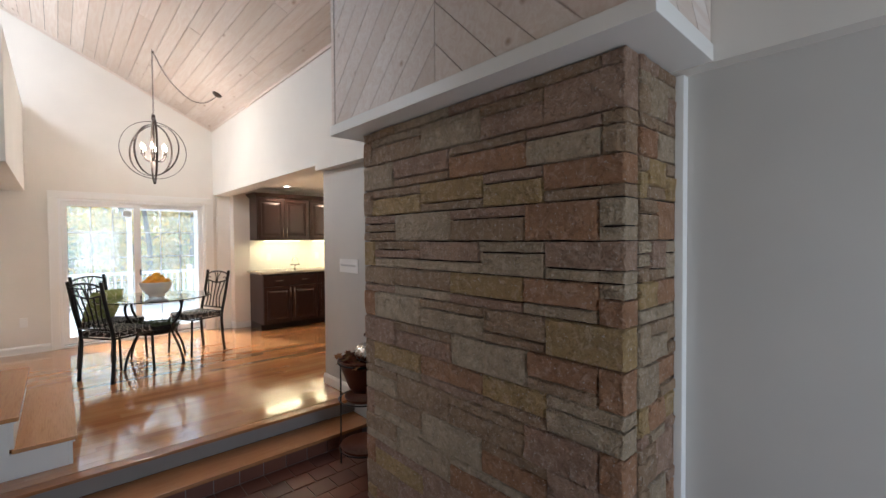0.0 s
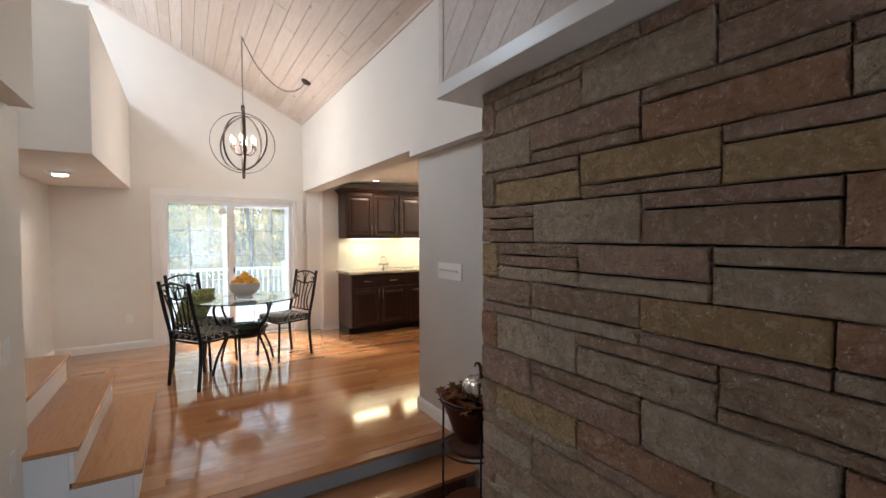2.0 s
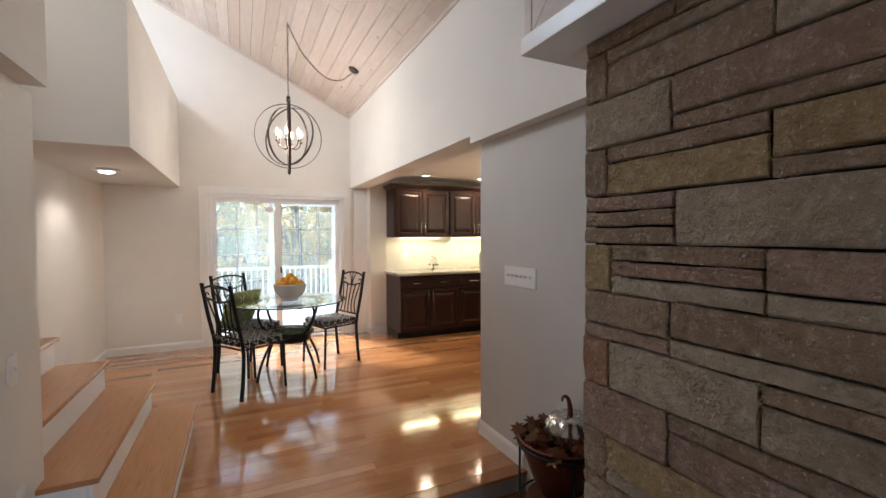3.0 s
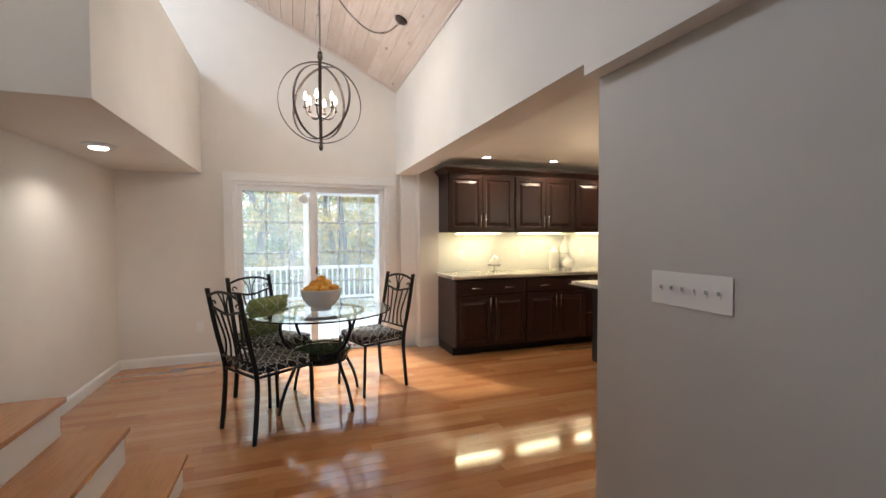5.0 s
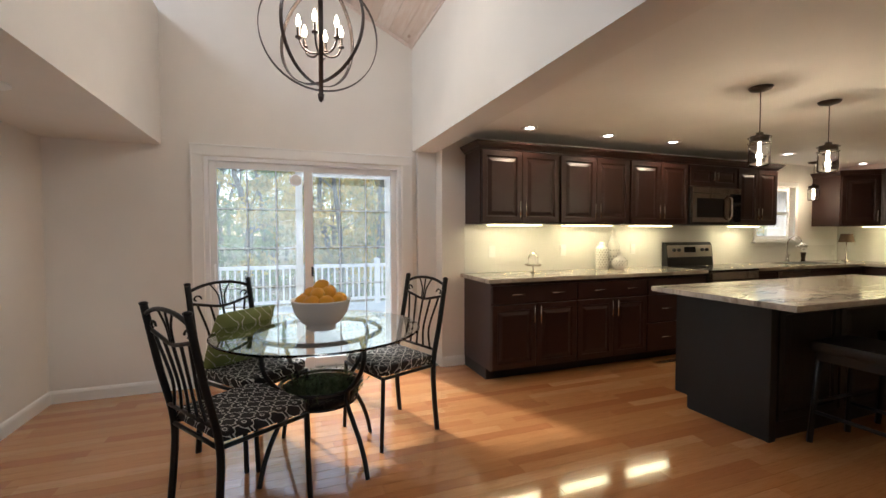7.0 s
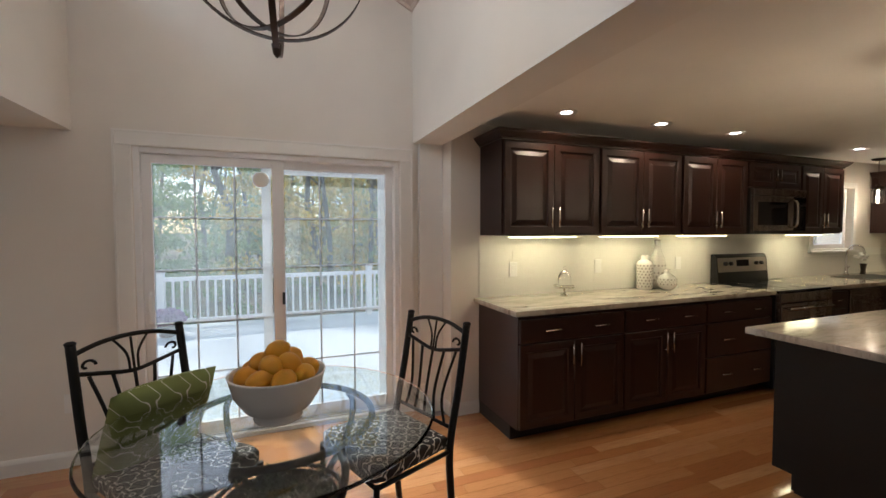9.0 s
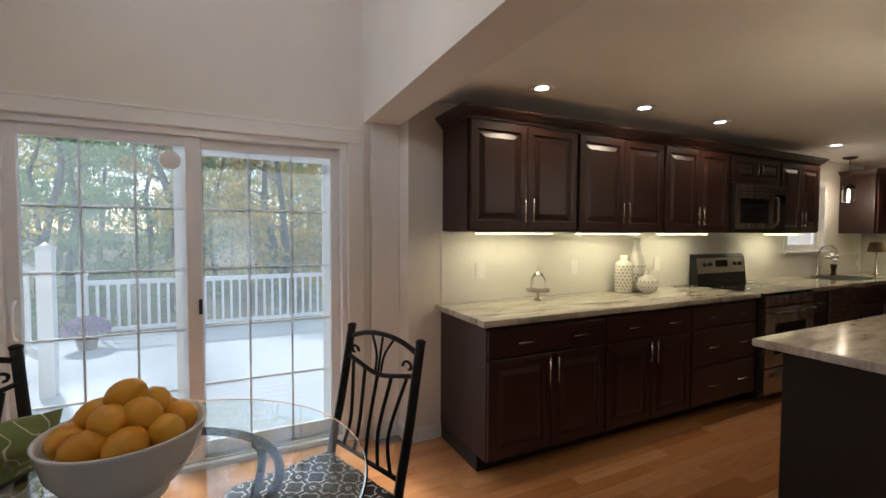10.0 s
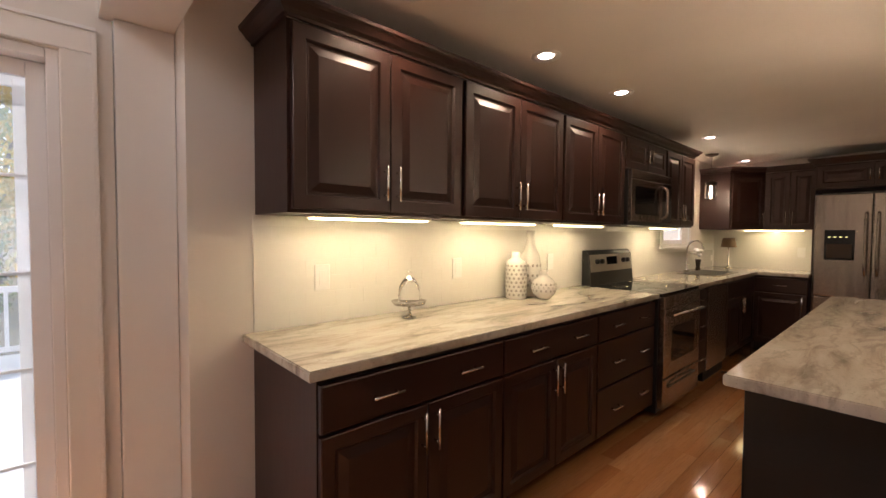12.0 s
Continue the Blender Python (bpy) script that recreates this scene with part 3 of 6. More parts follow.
structure("trim_chimney_side", bbox(SWITCH_X - 0.05, 0.70, LOW, SWITCH_X, 0.734, 2.10, bevel=0.004), M["trim"], "white corner moulding beside the stone", "trim")
structure("trim_ceiling_north", prism(bmesh.new(), [(HEAD_X - 0.001, slope_z(HEAD_X) - 0.03), (HEAD_X - 0.001, slope_z(HEAD_X)), (RIDGE_X, slope_z(RIDGE_X)), (RIDGE_X, slope_z(RIDGE_X) - 0.03)], 1, DOOR_Y - 0.014, DOOR_Y - 0.001), M["pine_y"], "pale pine moulding under the ceiling slope", "trim")
structure("trim_ceiling_east", bbox(HEAD_X - 0.014, BACK_Y, EAVE_Z - 0.025, HEAD_X - 0.001, DOOR_Y - 0.016, EAVE_Z + 0.006), M["pine_y"], "pale pine moulding at the eaves", "trim")

# ---- chimney ----
STONE_X, STONE_TOP = 2.02, 2.106
chimney = thing("stone_chimney", pose(STONE_X, 0.735, LOW), "cut fieldstone chimney breast with dark recessed mortar", "chimney")
part("core", bbox(0.03, 0.02, 0.0, SWITCH_X - STONE_X, 1.70, STONE_TOP - LOW), M["mortar"], chimney, "dark recessed mortar")


def ashlar(rnd, w, h, d):
    """One rough-faced stone: front towards -x, w along y, h along z, from the corner at 0."""
    bm = bmesh.new()
    lip = 0.005
    nu, nv = max(2, min(5, int(w / 0.075))), 1 if h < 0.09 else 2
    us = [0.0] + [lip + (w - 2 * lip) * i / nu for i in range(nu + 1)] + [w]
    vs = [0.0] + [lip + (h - 2 * lip) * j / nv for j in range(nv + 1)] + [h]
    proud = rnd.uniform(0.0, 0.007)
    grid = []
    for i, u in enumerate(us):
        row = []
        for j, v in enumerate(vs):
            rim = i in (0, len(us) - 1) or j in (0, len(vs) - 1)
            if rim:
                x = 0.003 + rnd.uniform(-0.002, 0.002)
                uu, vv = u + rnd.uniform(-0.0022, 0.0022), v + rnd.uniform(-0.0022, 0.0022)
            else:
                x = -proud + rnd.uniform(-0.006, 0.004)
                uu, vv = u + rnd.uniform(-0.003, 0.003), v + rnd.uniform(-0.003, 0.003)
            row.append(bm.verts.new((x, uu, vv)))
        grid.append(row)
    for i in range(len(us) - 1):
        for j in range(len(vs) - 1):
            bm.faces.new((grid[i][j], grid[i + 1][j], grid[i + 1][j + 1], grid[i][j + 1]))
    m, k = len(us) - 1, len(vs) - 1
    rim = [grid[i][0] for i in range(m + 1)] + [grid[m][j] for j in range(1, k + 1)] + [grid[i][k] for i in range(m - 1, -1, -1)] + [grid[0][j] for j in range(k - 1, 0, -1)]
    back = [bm.verts.new((d, v.co.y, v.co.z)) for v in rim]
    for i in range(len(rim)):
        j = (i + 1) % len(rim)
        bm.faces.new((rim[i], rim[j], back[j], back[i]))
    return bm


# Courses from the ledge down, stones from the room's corner inwards. First letter: F full height, t thin strip on
# top, b thin strip below, s three strips. Second letter: m mauve, g grey, o ochre, r rust, n brown.
COURSES = ["Fm Fn Fm Fg Fn", "Fm tm Fg tn Fn", "tn tg tr bm Fg", "br to bo to Fn", "bg Fr tn Fg sn", "bm tg bm sn Fo", "tr br bo bn bn", "Fo bn tg Fg Fr",
           "Fr br Fg tm Fm", "tg bo br bo Fn", "Fr Fm tn Fn tg", "bm tr Fg bn Fm", "Fo bm tr Fg bn", "tn Fg bm to Fr", "bg tn Fr bm Fn", "Fn bm tg Fr bo"]
JOINTS = ((0.335, 0.69, 1.15, 1.61), (0.097, 0.44, 0.91, 1.385))
COURSE, LEVEL = 0.158, 1.42


def stone_course(rnd, names, joints, width, za, zb, origin, turn, depth):
    gap = 0.003
    ends = [0.0] + [j + rnd.uniform(-0.012, 0.012) for j in joints if j < width - 0.04] + [width]
    h = zb - za
    for k, (ya, yb) in enumerate(zip(ends, ends[1:])):
        cut, tone = names[k % len(names)]
        thin = h * rnd.uniform(0.29, 0.36)
        rows = {"F": [(0, h)], "t": [(0, h - thin), (h - thin, h)], "b": [(0, thin), (thin, h)], "s": [(0, h * 0.36), (h * 0.36, h * 0.68), (h * 0.68, h)]}[cut]
        if h < 0.1:
            rows = [(0, h)]
        for a, b in rows:
            other = b - a < 0.6 * h and cut != "F"
            mat = M["stone_" + (rnd.choice("mngn") if other else tone)]
            me = mesh_of("stone", ashlar(rnd, yb - ya - 2 * gap, b - a - 2 * gap, depth), mat)
            piece("stone", me, chimney, Matrix.Translation(origin) @ turn @ Matrix.Translation((0, ya + gap, za + a + gap)))


rnd = random.Random(11)
side_width = SWITCH_X - STONE_X - 0.104
for i, text in enumerate(COURSES):
    top = min(LEVEL + (5 - i) * COURSE, STONE_TOP) - LOW
    low = max(LEVEL + (4 - i) * COURSE - LOW, 0.0)
    if low >= top - 0.02:
        continue
    names = [(w[0], w[1]) for w in text.split()]
    stone_course(rnd, names, JOINTS[0 if i % 2 else 1], 1.715, low, top, (0.0, 0.005, 0.0), Matrix.Identity(4), 0.10)
    # the corner's own side, its stones turned
    stone_course(rnd, names[1:] + names[:1], (0.13, 0.30) if i % 2 else (0.22,), side_width, low, top, (SWITCH_X - STONE_X - 0.002, 0.0, 0.0), pose(0, 0, 0, 0, 0, 90), 0.05)

# white ledge and boarded breast above it
structure("chimney_ledge", bbox(1.872, 0.585, 2.108, HEAD_X, 2.63, 2.172, bevel=0.004), M["trim"], "white painted ledge above the stone", "ledge")
breast = thing("boarded_breast", pose(1.894, 1.61, 2.172), "whitewashed pine chimney breast with chevron boards", "chimney breast", kind="structure")
part("core", bbox(0.016, -1.0, 0.001, HEAD_X - 1.894, 1.0, 1.24), M["pine_y"], breast)
for yy in (-1.02, 0.984):
    part("edge_trim", bbox(-0.004, yy, 0.001, 0.02, yy + 0.038, 1.22, bevel=0.002), M["pine_y"], breast)


def clip(poly, axis, limit, keep_less):
    out = []
    for i in range(len(poly)):
        a, b = poly[i], poly[(i + 1) % len(poly)]
        ia, ib = (a[axis] <= limit) == keep_less, (b[axis] <= limit) == keep_less
        if ia:
            out.append(a)
        if ia != ib:
            t = (limit - a[axis]) / (b[axis] - a[axis])
            out.append((a[0] + (b[0] - a[0]) * t, a[1] + (b[1] - a[1]) * t))
    return out


def chevron(width, height, side, axis, base):
    """Slanting boards over half a panel; side 1 or -1 tells which half."""
    made = []
    pitch = 0.14 * math.sqrt(2)
    k = -int(width / pitch) - 2
    while k * pitch < height + width:
        z0 = k * pitch
        poly = [(0.002, z0), (width, z0 - width), (width, z0 - width + pitch - 0.006), (0.002, z0 + pitch - 0.006)]
        poly = [(p[0], p[1]) for p in poly]
        for limits in ((1, 0.003, False), (1, height, True), (0, 0.002, False), (0, width, True)):
            poly = clip(poly, *limits) if poly else poly
        k += 1
        if len(poly) < 3:
            continue
        bm = bmesh.new()
        pts = [((p[0] * side), p[1]) for p in poly]
        if axis == 0:
            prism(bm, pts, 0, base, base + 0.014)
        else:
            prism(bm, pts, 1, base, base + 0.014)
        made.append(bm)
    return made


for side in (1, -1):
    for bm in chevron(0.982, 1.20, side, 0, 0.0):
        part("board", bm, M["pine_z"], breast)
for bm in chevron(0.52, 1.20, 1, 1, -1.016):
    part("board", bm, M["pine_z"], breast)

# ---- steps down to the entry ----
steps = thing("entry_steps", pose(1.3, 3.31, LOW), "low oak step with white riser above red tile", "steps", kind="structure")
w0, w1 = ENTRY_X - 1.3 + 0.001, SWITCH_X - 1.3 - 0.001
part("tread", bbox(w0, -0.16, -0.13 - LOW - 0.028, w1, 0.148, -0.13 - LOW, bevel=0.006), M["tread_x"], steps)
part("riser", bbox(w0, 0.149, -0.13 - LOW + 0.001, w1, 0.17, -0.022 - LOW), M["trim"], steps, "white painted riser")
part("nosing", bbox(w0, 0.115, -0.021 - LOW, w1, 0.21, 0.0015 - LOW, bevel=0.006), M["tread_x"], steps)
part("backing", bbox(w0, -0.118, -0.01, w1, 0.148, -0.13 - LOW - 0.03), M["grout"], steps)
riser_tile = mesh_of("tile", bbox(-0.079, -0.010, 0.0, 0.079, 0.0, 0.098, bevel=0.002), M["tile"])
for i in range(15):
    x = w0 + 0.082 + i * 0.164
    if x < w1 - 0.08:
        piece("tile", riser_tile, steps, pose(x, -0.119, 0.003))

# ---- stairs up to the landing ----
stairs = thing("staircase", pose(0.03, 4.36, 0.0), "oak treads with white risers climbing to a landing", "stairs", kind="structure")
STEP = [(0.58, 0.185), (0.315, 0.38), (0.045, 0.575), (-0.225, 0.77), (-0.495, 0.96)]
prev = 0.002
for i, (x, z) in enumerate(STEP):
    back = STEP[i + 1][0] - 0.03 if i + 1 < len(STEP) else LEFT_X - 1.88
    part("tread", bbox(back - 0.005, -0.695, z - 0.028, x, 0.695, z, bevel=0.007), M["tread"], stairs)
    part("riser", bbox(x - 0.045, -0.68, prev, x - 0.025, 0.68, z - 0.029), M["trim"], stairs, "white painted riser")
    part("side_panel", bbox(back - 0.018, -0.682, 0.002, x - 0.046, -0.664, z - 0.03), M["trim"], stairs, "white painted side panel")
    part("side_panel", bbox(back - 0.018, 0.664, 0.002, x - 0.046, 0.682, z - 0.03), M["trim"], stairs, "white painted side panel")
    part("cove", bbox(x - 0.026, -0.682, z - 0.042, x - 0.012, 0.682, z - 0.029, bevel=0.004), M["trim"], stairs)
    prev = z - 0.0

# ---- sliding door ----
door = thing("sliding_door", pose(1.42, DOOR_Y, 0.0), "white vinyl sliding patio door with grids between panes", "door", kind="structure")
L, R, T = 0.55 - 1.42, 2.305 - 1.42, 2.008
for a in ((L - 0.098, -0.022, 0.0, L - 0.002, 0.0, T + 0.002), (R + 0.002, -0.022, 0.0, R + 0.106, 0.0, T + 0.002), (L - 0.098, -0.022, T + 0.003, R + 0.106, 0.0, T + 0.098)):
    part("casing", bbox(*a, bevel=0.005), M["trim"], door)
    b = list(a)
    if a[2] == 0.0:
        part("casing_bead", bbox((b[0] if b[0] < 0 else b[3] - 0.014), -0.030, 0.0, (b[0] + 0.014 if b[0] < 0 else b[3]), -0.0225, T + 0.083, bevel=0.003), M["trim"], door)
    else:
        part("casing_bead", bbox(b[0], -0.030, b[5] - 0.014, b[3], -0.0225, b[5], bevel=0.003), M["trim"], door)
for a in ((L, 0.01, 0.0, L + 0.035, 0.15, T), (R - 0.035, 0.01, 0.0, R, 0.15, T), (L + 0.036, 0.01, T - 0.035, R - 0.036, 0.15, T)):
    part("jamb", bbox(*a, bevel=0.003), M["vinyl"], door)
part("sill", bbox(L + 0.036, 0.0, 0.0, R - 0.036, 0.15, 0.03, bevel=0.004), M["vinyl"], door, "white ribbed sill track")
for k in range(3):
    part("track", bbox(L + 0.037, 0.035 + k * 0.035, 0.0305, R - 0.037, 0.041 + k * 0.035, 0.038), M["nickel"], door)


def sash(x0, x1, y, stile_l, stile_r):
    sash_ob = part("sash", bbox(x0, y, 0.04, x0 + stile_l, y + 0.035, T - 0.037, bevel=0.004), M["vinyl"], door)
    for a in ((x1 - stile_r, y, 0.04, x1, y + 0.035, T - 0.037), (x0 + stile_l, y + 0.001, 0.04, x1 - stile_r, y + 0.034, 0.13), (x0 + stile_l, y + 0.001, T - 0.095, x1 - stile_r, y + 0.034, T - 0.037)):
        part("sash_rail", bbox(*a, bevel=0.004), M["vinyl"], sash_ob)
    g0, g1, h0, h1 = x0 + stile_l, x1 - stile_r, 0.13, T - 0.095
    pane = part("pane", bbox(g0, y + 0.012, h0, g1, y + 0.014, h1), M["pane"], sash_ob, "clear glass")
    pane.visible_shadow = False
    for i in (1, 2):
        x = g0 + (g1 - g0) * i / 3
        part("muntin", bbox(x - 0.006, y + 0.016, h0, x + 0.006, y + 0.022, h1, bevel=0.001), M["vinyl"], sash_ob)
    for j in (1, 2, 3, 4):
        z = h0 + (h1 - h0) * j / 5
        part("muntin", bbox(g0, y + 0.0165, z - 0.006, g1, y + 0.0225, z + 0.006, bevel=0.001), M["vinyl"], sash_ob)
    return sash_ob


one = sash(L + 0.036, 0.032, 0.045, 0.055, 0.078)
two = sash(-0.04, R - 0.036, 0.085, 0.075, 0.055)
part("handle", tube(bmesh.new(), curve([(L + 0.07, 0.045, 0.86), (L + 0.07, 0.005, 0.885), (L + 0.07, -0.003, 0.96), (L + 0.07, 0.005, 1.035), (L + 0.07, 0.045, 1.06)], 5), 0.009), M["vinyl"], one, "white pull handle")
part("latch", bbox(0.012, 0.03, 0.93, 0.032, 0.0445, 1.02, bevel=0.004), M["black"], one, "black latch")
screen = thing("screen_door", pose(1.42, DOOR_Y + 0.175, 0.0), "white framed sliding screen door outside the glass", "screen door")
for a in ((-0.12, 0.0, 0.03, -0.055, 0.02, 1.95), (0.755, 0.0, 0.03, 0.82, 0.02, 1.95), (-0.055, 0.001, 0.03, 0.755, 0.019, 0.10), (-0.055, 0.001, 1.89, 0.755, 0.019, 1.95)):
    part("frame_bar", bbox(*a, bevel=0.003), M["vinyl"], screen)
solid("door_sensor", lathe(bmesh.new(), [(0, -0.012), (0.04, -0.012), (0.052, -0.006), (0.055, 0.0), (0, 0.0)], 32, pose(1.30, DOOR_Y + 0.044, 1.83, -90)), M["plastic"], "round white plastic disc stuck on the door", "sensor")


# ---- switches and outlets ----
def wall_plate(m, w, h, toggles, label, category, outlet=False):
    """Plate in the plane of local x and z, facing -y."""
    ob = thing("outlet" if outlet else "light_switch", m, label, category)
    part("plate", bbox(-w / 2, -0.006, -h / 2, w / 2, 0.0, h / 2, bevel=0.003), M["plastic"], ob)
    for i in range(toggles):
        x = (i - (toggles - 1) / 2) * 0.046
        if outlet:
            for z in (-0.02, 0.02):
                part("socket", bbox(x - 0.016, -0.008, z - 0.013, x + 0.016, -0.0062, z + 0.013, bevel=0.001), M["plastic"], ob)
        else:
            part("slot", bbox(x - 0.006, -0.0075, -0.014, x + 0.006, -0.0062, 0.014), M["plastic"], ob)
            part("toggle", bbox(x - 0.004, -0.020, -0.002, x + 0.004, -0.0078, 0.010, bevel=0.001), M["plastic"], ob)
    return ob


wall_plate(pose(SWITCH_X, 3.51, 1.192, 0, 0, -90), 0.325, 0.125, 6, "white six-gang toggle switch plate on the wall", "light switch")
wall_plate(pose(ENTRY_X, 3.50, 0.94, 0, 0, 90), 0.075, 0.12, 1, "white single toggle switch on the entry wall", "light switch")
wall_plate(pose(ENTRY_X, 3.53, 0.40, 0, 0, 90), 0.075, 0.12, 1, "white outlet low on the entry wall", "outlet", True)
wall_plate(pose(0.20, DOOR_Y, 0.40), 0.075, 0.12, 1, "white outlet low beside the sliding door", "outlet", True)
for x in (3.207, 4.083, 5.07):
    wall_plate(pose(x, CAB_Y - 0.011, 1.147), 0.075, 0.12, 1, "white outlet on the tiled backsplash", "outlet", True)
wall_plate(pose(FAR_X - 0.011, 6.5, 1.15, 0, 0, -90), 0.075, 0.12, 1, "white outlet on the end backsplash", "outlet", True)

# ---- kitchen ----
def panel_front(bm, w, h, t=0.02, frame_w=0.058):
    """A raised-panel front in local x and z, facing -y, from the corner at 0."""
    box(bm, 0, -t, 0, w, 0, h)
    bm.faces.ensure_lookup_table()
    front = min(bm.faces, key=lambda f: f.calc_center_median().y)
    fw = min(frame_w, w * 0.28, h * 0.28)
    bmesh.ops.inset_region(bm, faces=[front], thickness=0.004, depth=0.003, use_even_offset=True)
    bmesh.ops.inset_region(bm, faces=[front], thickness=fw - 0.012, depth=0.0, use_even_offset=True)
    bmesh.ops.inset_region(bm, faces=[front], thickness=0.007, depth=-0.011, use_even_offset=True)
    bmesh.ops.inset_region(bm, faces=[front], thickness=0.010, depth=0.0, use_even_offset=True)
    bmesh.ops.inset_region(bm, faces=[front], thickness=min(0.032, w * 0.1, h * 0.12), depth=0.011, use_even_offset=True)
    return bm


def slab_front(bm, w, h, t=0.02):
    box(bm, 0, -t, 0, w, 0, h)
    front = min(bm.faces, key=lambda f: f.calc_center_median().y)
    bmesh.ops.inset_region(bm, faces=[front], thickness=0.006, depth=0.004, use_even_offset=True)
    return bm


def pull(parent, x, z, length, upright, y=-0.024):
    bm = bmesh.new()
    half = length / 2
    d = (0, 0, 1) if upright else (1, 0, 0)
    tube(bm, [(x - d[0] * half, y - 0.028, z - d[2] * half), (x + d[0] * half, y - 0.028, z + d[2] * half)], 0.0055)
    for s in (-0.66, 0.66):
        p = (x + d[0] * half * s, y, z + d[2] * half * s)
        tube(bm, [(p[0], y + 0.002, p[2]), (p[0], y - 0.028, p[2])], 0.0045)
    part("handle", bm, M["nickel"], parent, "brushed nickel bar handle")


def front(unit, kind, x, z, w, h, handle):
    """handle: list of (x, z, length, upright) within the front."""
    bm = bmesh.new()
    if kind == "door":
        panel_front(bm, w, h)
    else:
        slab_front(bm, w, h)
    ob = part(kind, bm, M["cabinet"], unit, at=pose(x, 0, z))
    for hx, hz, length, upright in handle:
        pull(ob, hx, hz, length, upright)
    return ob


def base_unit(m, w, layout, depth=0.60, end_panel=False):
    """Base cabinet; local x along the front, front plane at y = 0, depth towards +y."""
    unit = thing("base_cabinet", m, "espresso stained base cabinet with bar handles", "cabinet", "base cabinets")
    part("body", bbox(0.001, 0.0, 0.10, w - 0.001, depth, 0.893), M["cabinet"], unit)
    part("toe_kick", bbox(0.001, 0.10, 0.0, w - 0.001, depth, 0.099), M["toe"], unit)
    g = 0.006
    if layout == "doors":
        front(unit, "drawer_front", g, 0.705, w - 2 * g, 0.160, [(w * 0.27, 0.08, 0.13, False), (w * 0.73, 0.08, 0.13, False)])
        hw = (w - 3 * g) / 2
        front(unit, "door", g, 0.112, hw, 0.58, [(hw - 0.03, 0.48, 0.16, True)])
        front(unit, "door", 2 * g + hw, 0.112, hw, 0.58, [(0.03, 0.48, 0.16, True)])
    elif layout == "drawers":
        for z, h in ((0.705, 0.160), (0.415, 0.278), (0.112, 0.291)):
            front(unit, "drawer_front", g, z, w - 2 * g, h, [(w * 0.27, h * 0.5, 0.13, False), (w * 0.73, h * 0.5, 0.13, False)] if w > 0.5 else [(w * 0.5 - g, h * 0.5, 0.11, False)])
    elif layout == "single":
        front(unit, "drawer_front", g, 0.705, w - 2 * g, 0.160, [(w * 0.5, 0.08, 0.13, False)])
        front(unit, "door", g, 0.112, w - 2 * g, 0.58, [(w - 0.05, 0.48, 0.16, True)])
    elif layout == "sink":
        hw = (w - 3 * g) / 2
        front(unit, "drawer_front", g, 0.705, w - 2 * g, 0.160, [])
        front(unit, "door", g, 0.112, hw, 0.58, [(hw - 0.03, 0.48, 0.16, True)])
        front(unit, "door", 2 * g + hw, 0.112, hw, 0.58, [(0.03, 0.48, 0.16, True)])
    return unit


BF = 6.85
for x0, x1, layout in ((2.90, 3.81, "doors"), (3.81, 4.68, "doors"), (4.68, 5.511, "drawers"), (6.292, 6.68, "drawers"), (7.285, 8.395, "sink")):
    base_unit(pose(x0, BF, 0), x1 - x0, layout, CAB_Y - BF - 0.002)
base_unit(pose(8.42, 6.845, 0, 0, 0, -90), 0.50, "single", FAR_X - 8.424)
part_bm = bbox(8.43, 6.852, 0.0, FAR_X - 0.002, CAB_Y - 0.002, 0.893)
solid("corner_cabinet", part_bm, M["cabinet"], "espresso stained corner cabinet body below the worktop", "cabinet", "base cabinets")


def upper_unit(m, w, z0, z1, depth, doors=2, low_handles=True, name="wall_cabinet"):
    unit = thing(name, m, "espresso stained wall cabinet with raised-panel doors", "cabinet", "wall cabinets")
    part("body", bbox(0.001, 0.0, z0, w - 0.001, depth, z1), M["cabinet"], unit)
    g = 0.014
    hw = (w - 2 * g - 0.004 * (doors - 1)) / doors
    h = z1 - z0 - 2 * g
    for i in range(doors):
        x = g + i * (hw + 0.004)
        hx = (hw - 0.03) if (i == 0 and doors == 2) or doors == 1 else 0.03
        length = 0.15 if h > 0.3 else 0.11
        front(unit, "door", x, z0 + g, hw, h, [(hx, 0.12 if h > 0.3 else h / 2, length, True)])
    return unit


UF, UB, UT = 7.10, 1.43, 2.125
for x0, x1 in ((2.91, 3.785), (3.785, 4.68), (4.68, 5.533), (6.333, 7.07)):
    upper_unit(pose(x0, UF, 0), x1 - x0, UB, UT, CAB_Y - UF - 0.002)
upper_unit(pose(5.533, UF, 0), 0.80, 1.865, UT, CAB_Y - UF - 0.002)


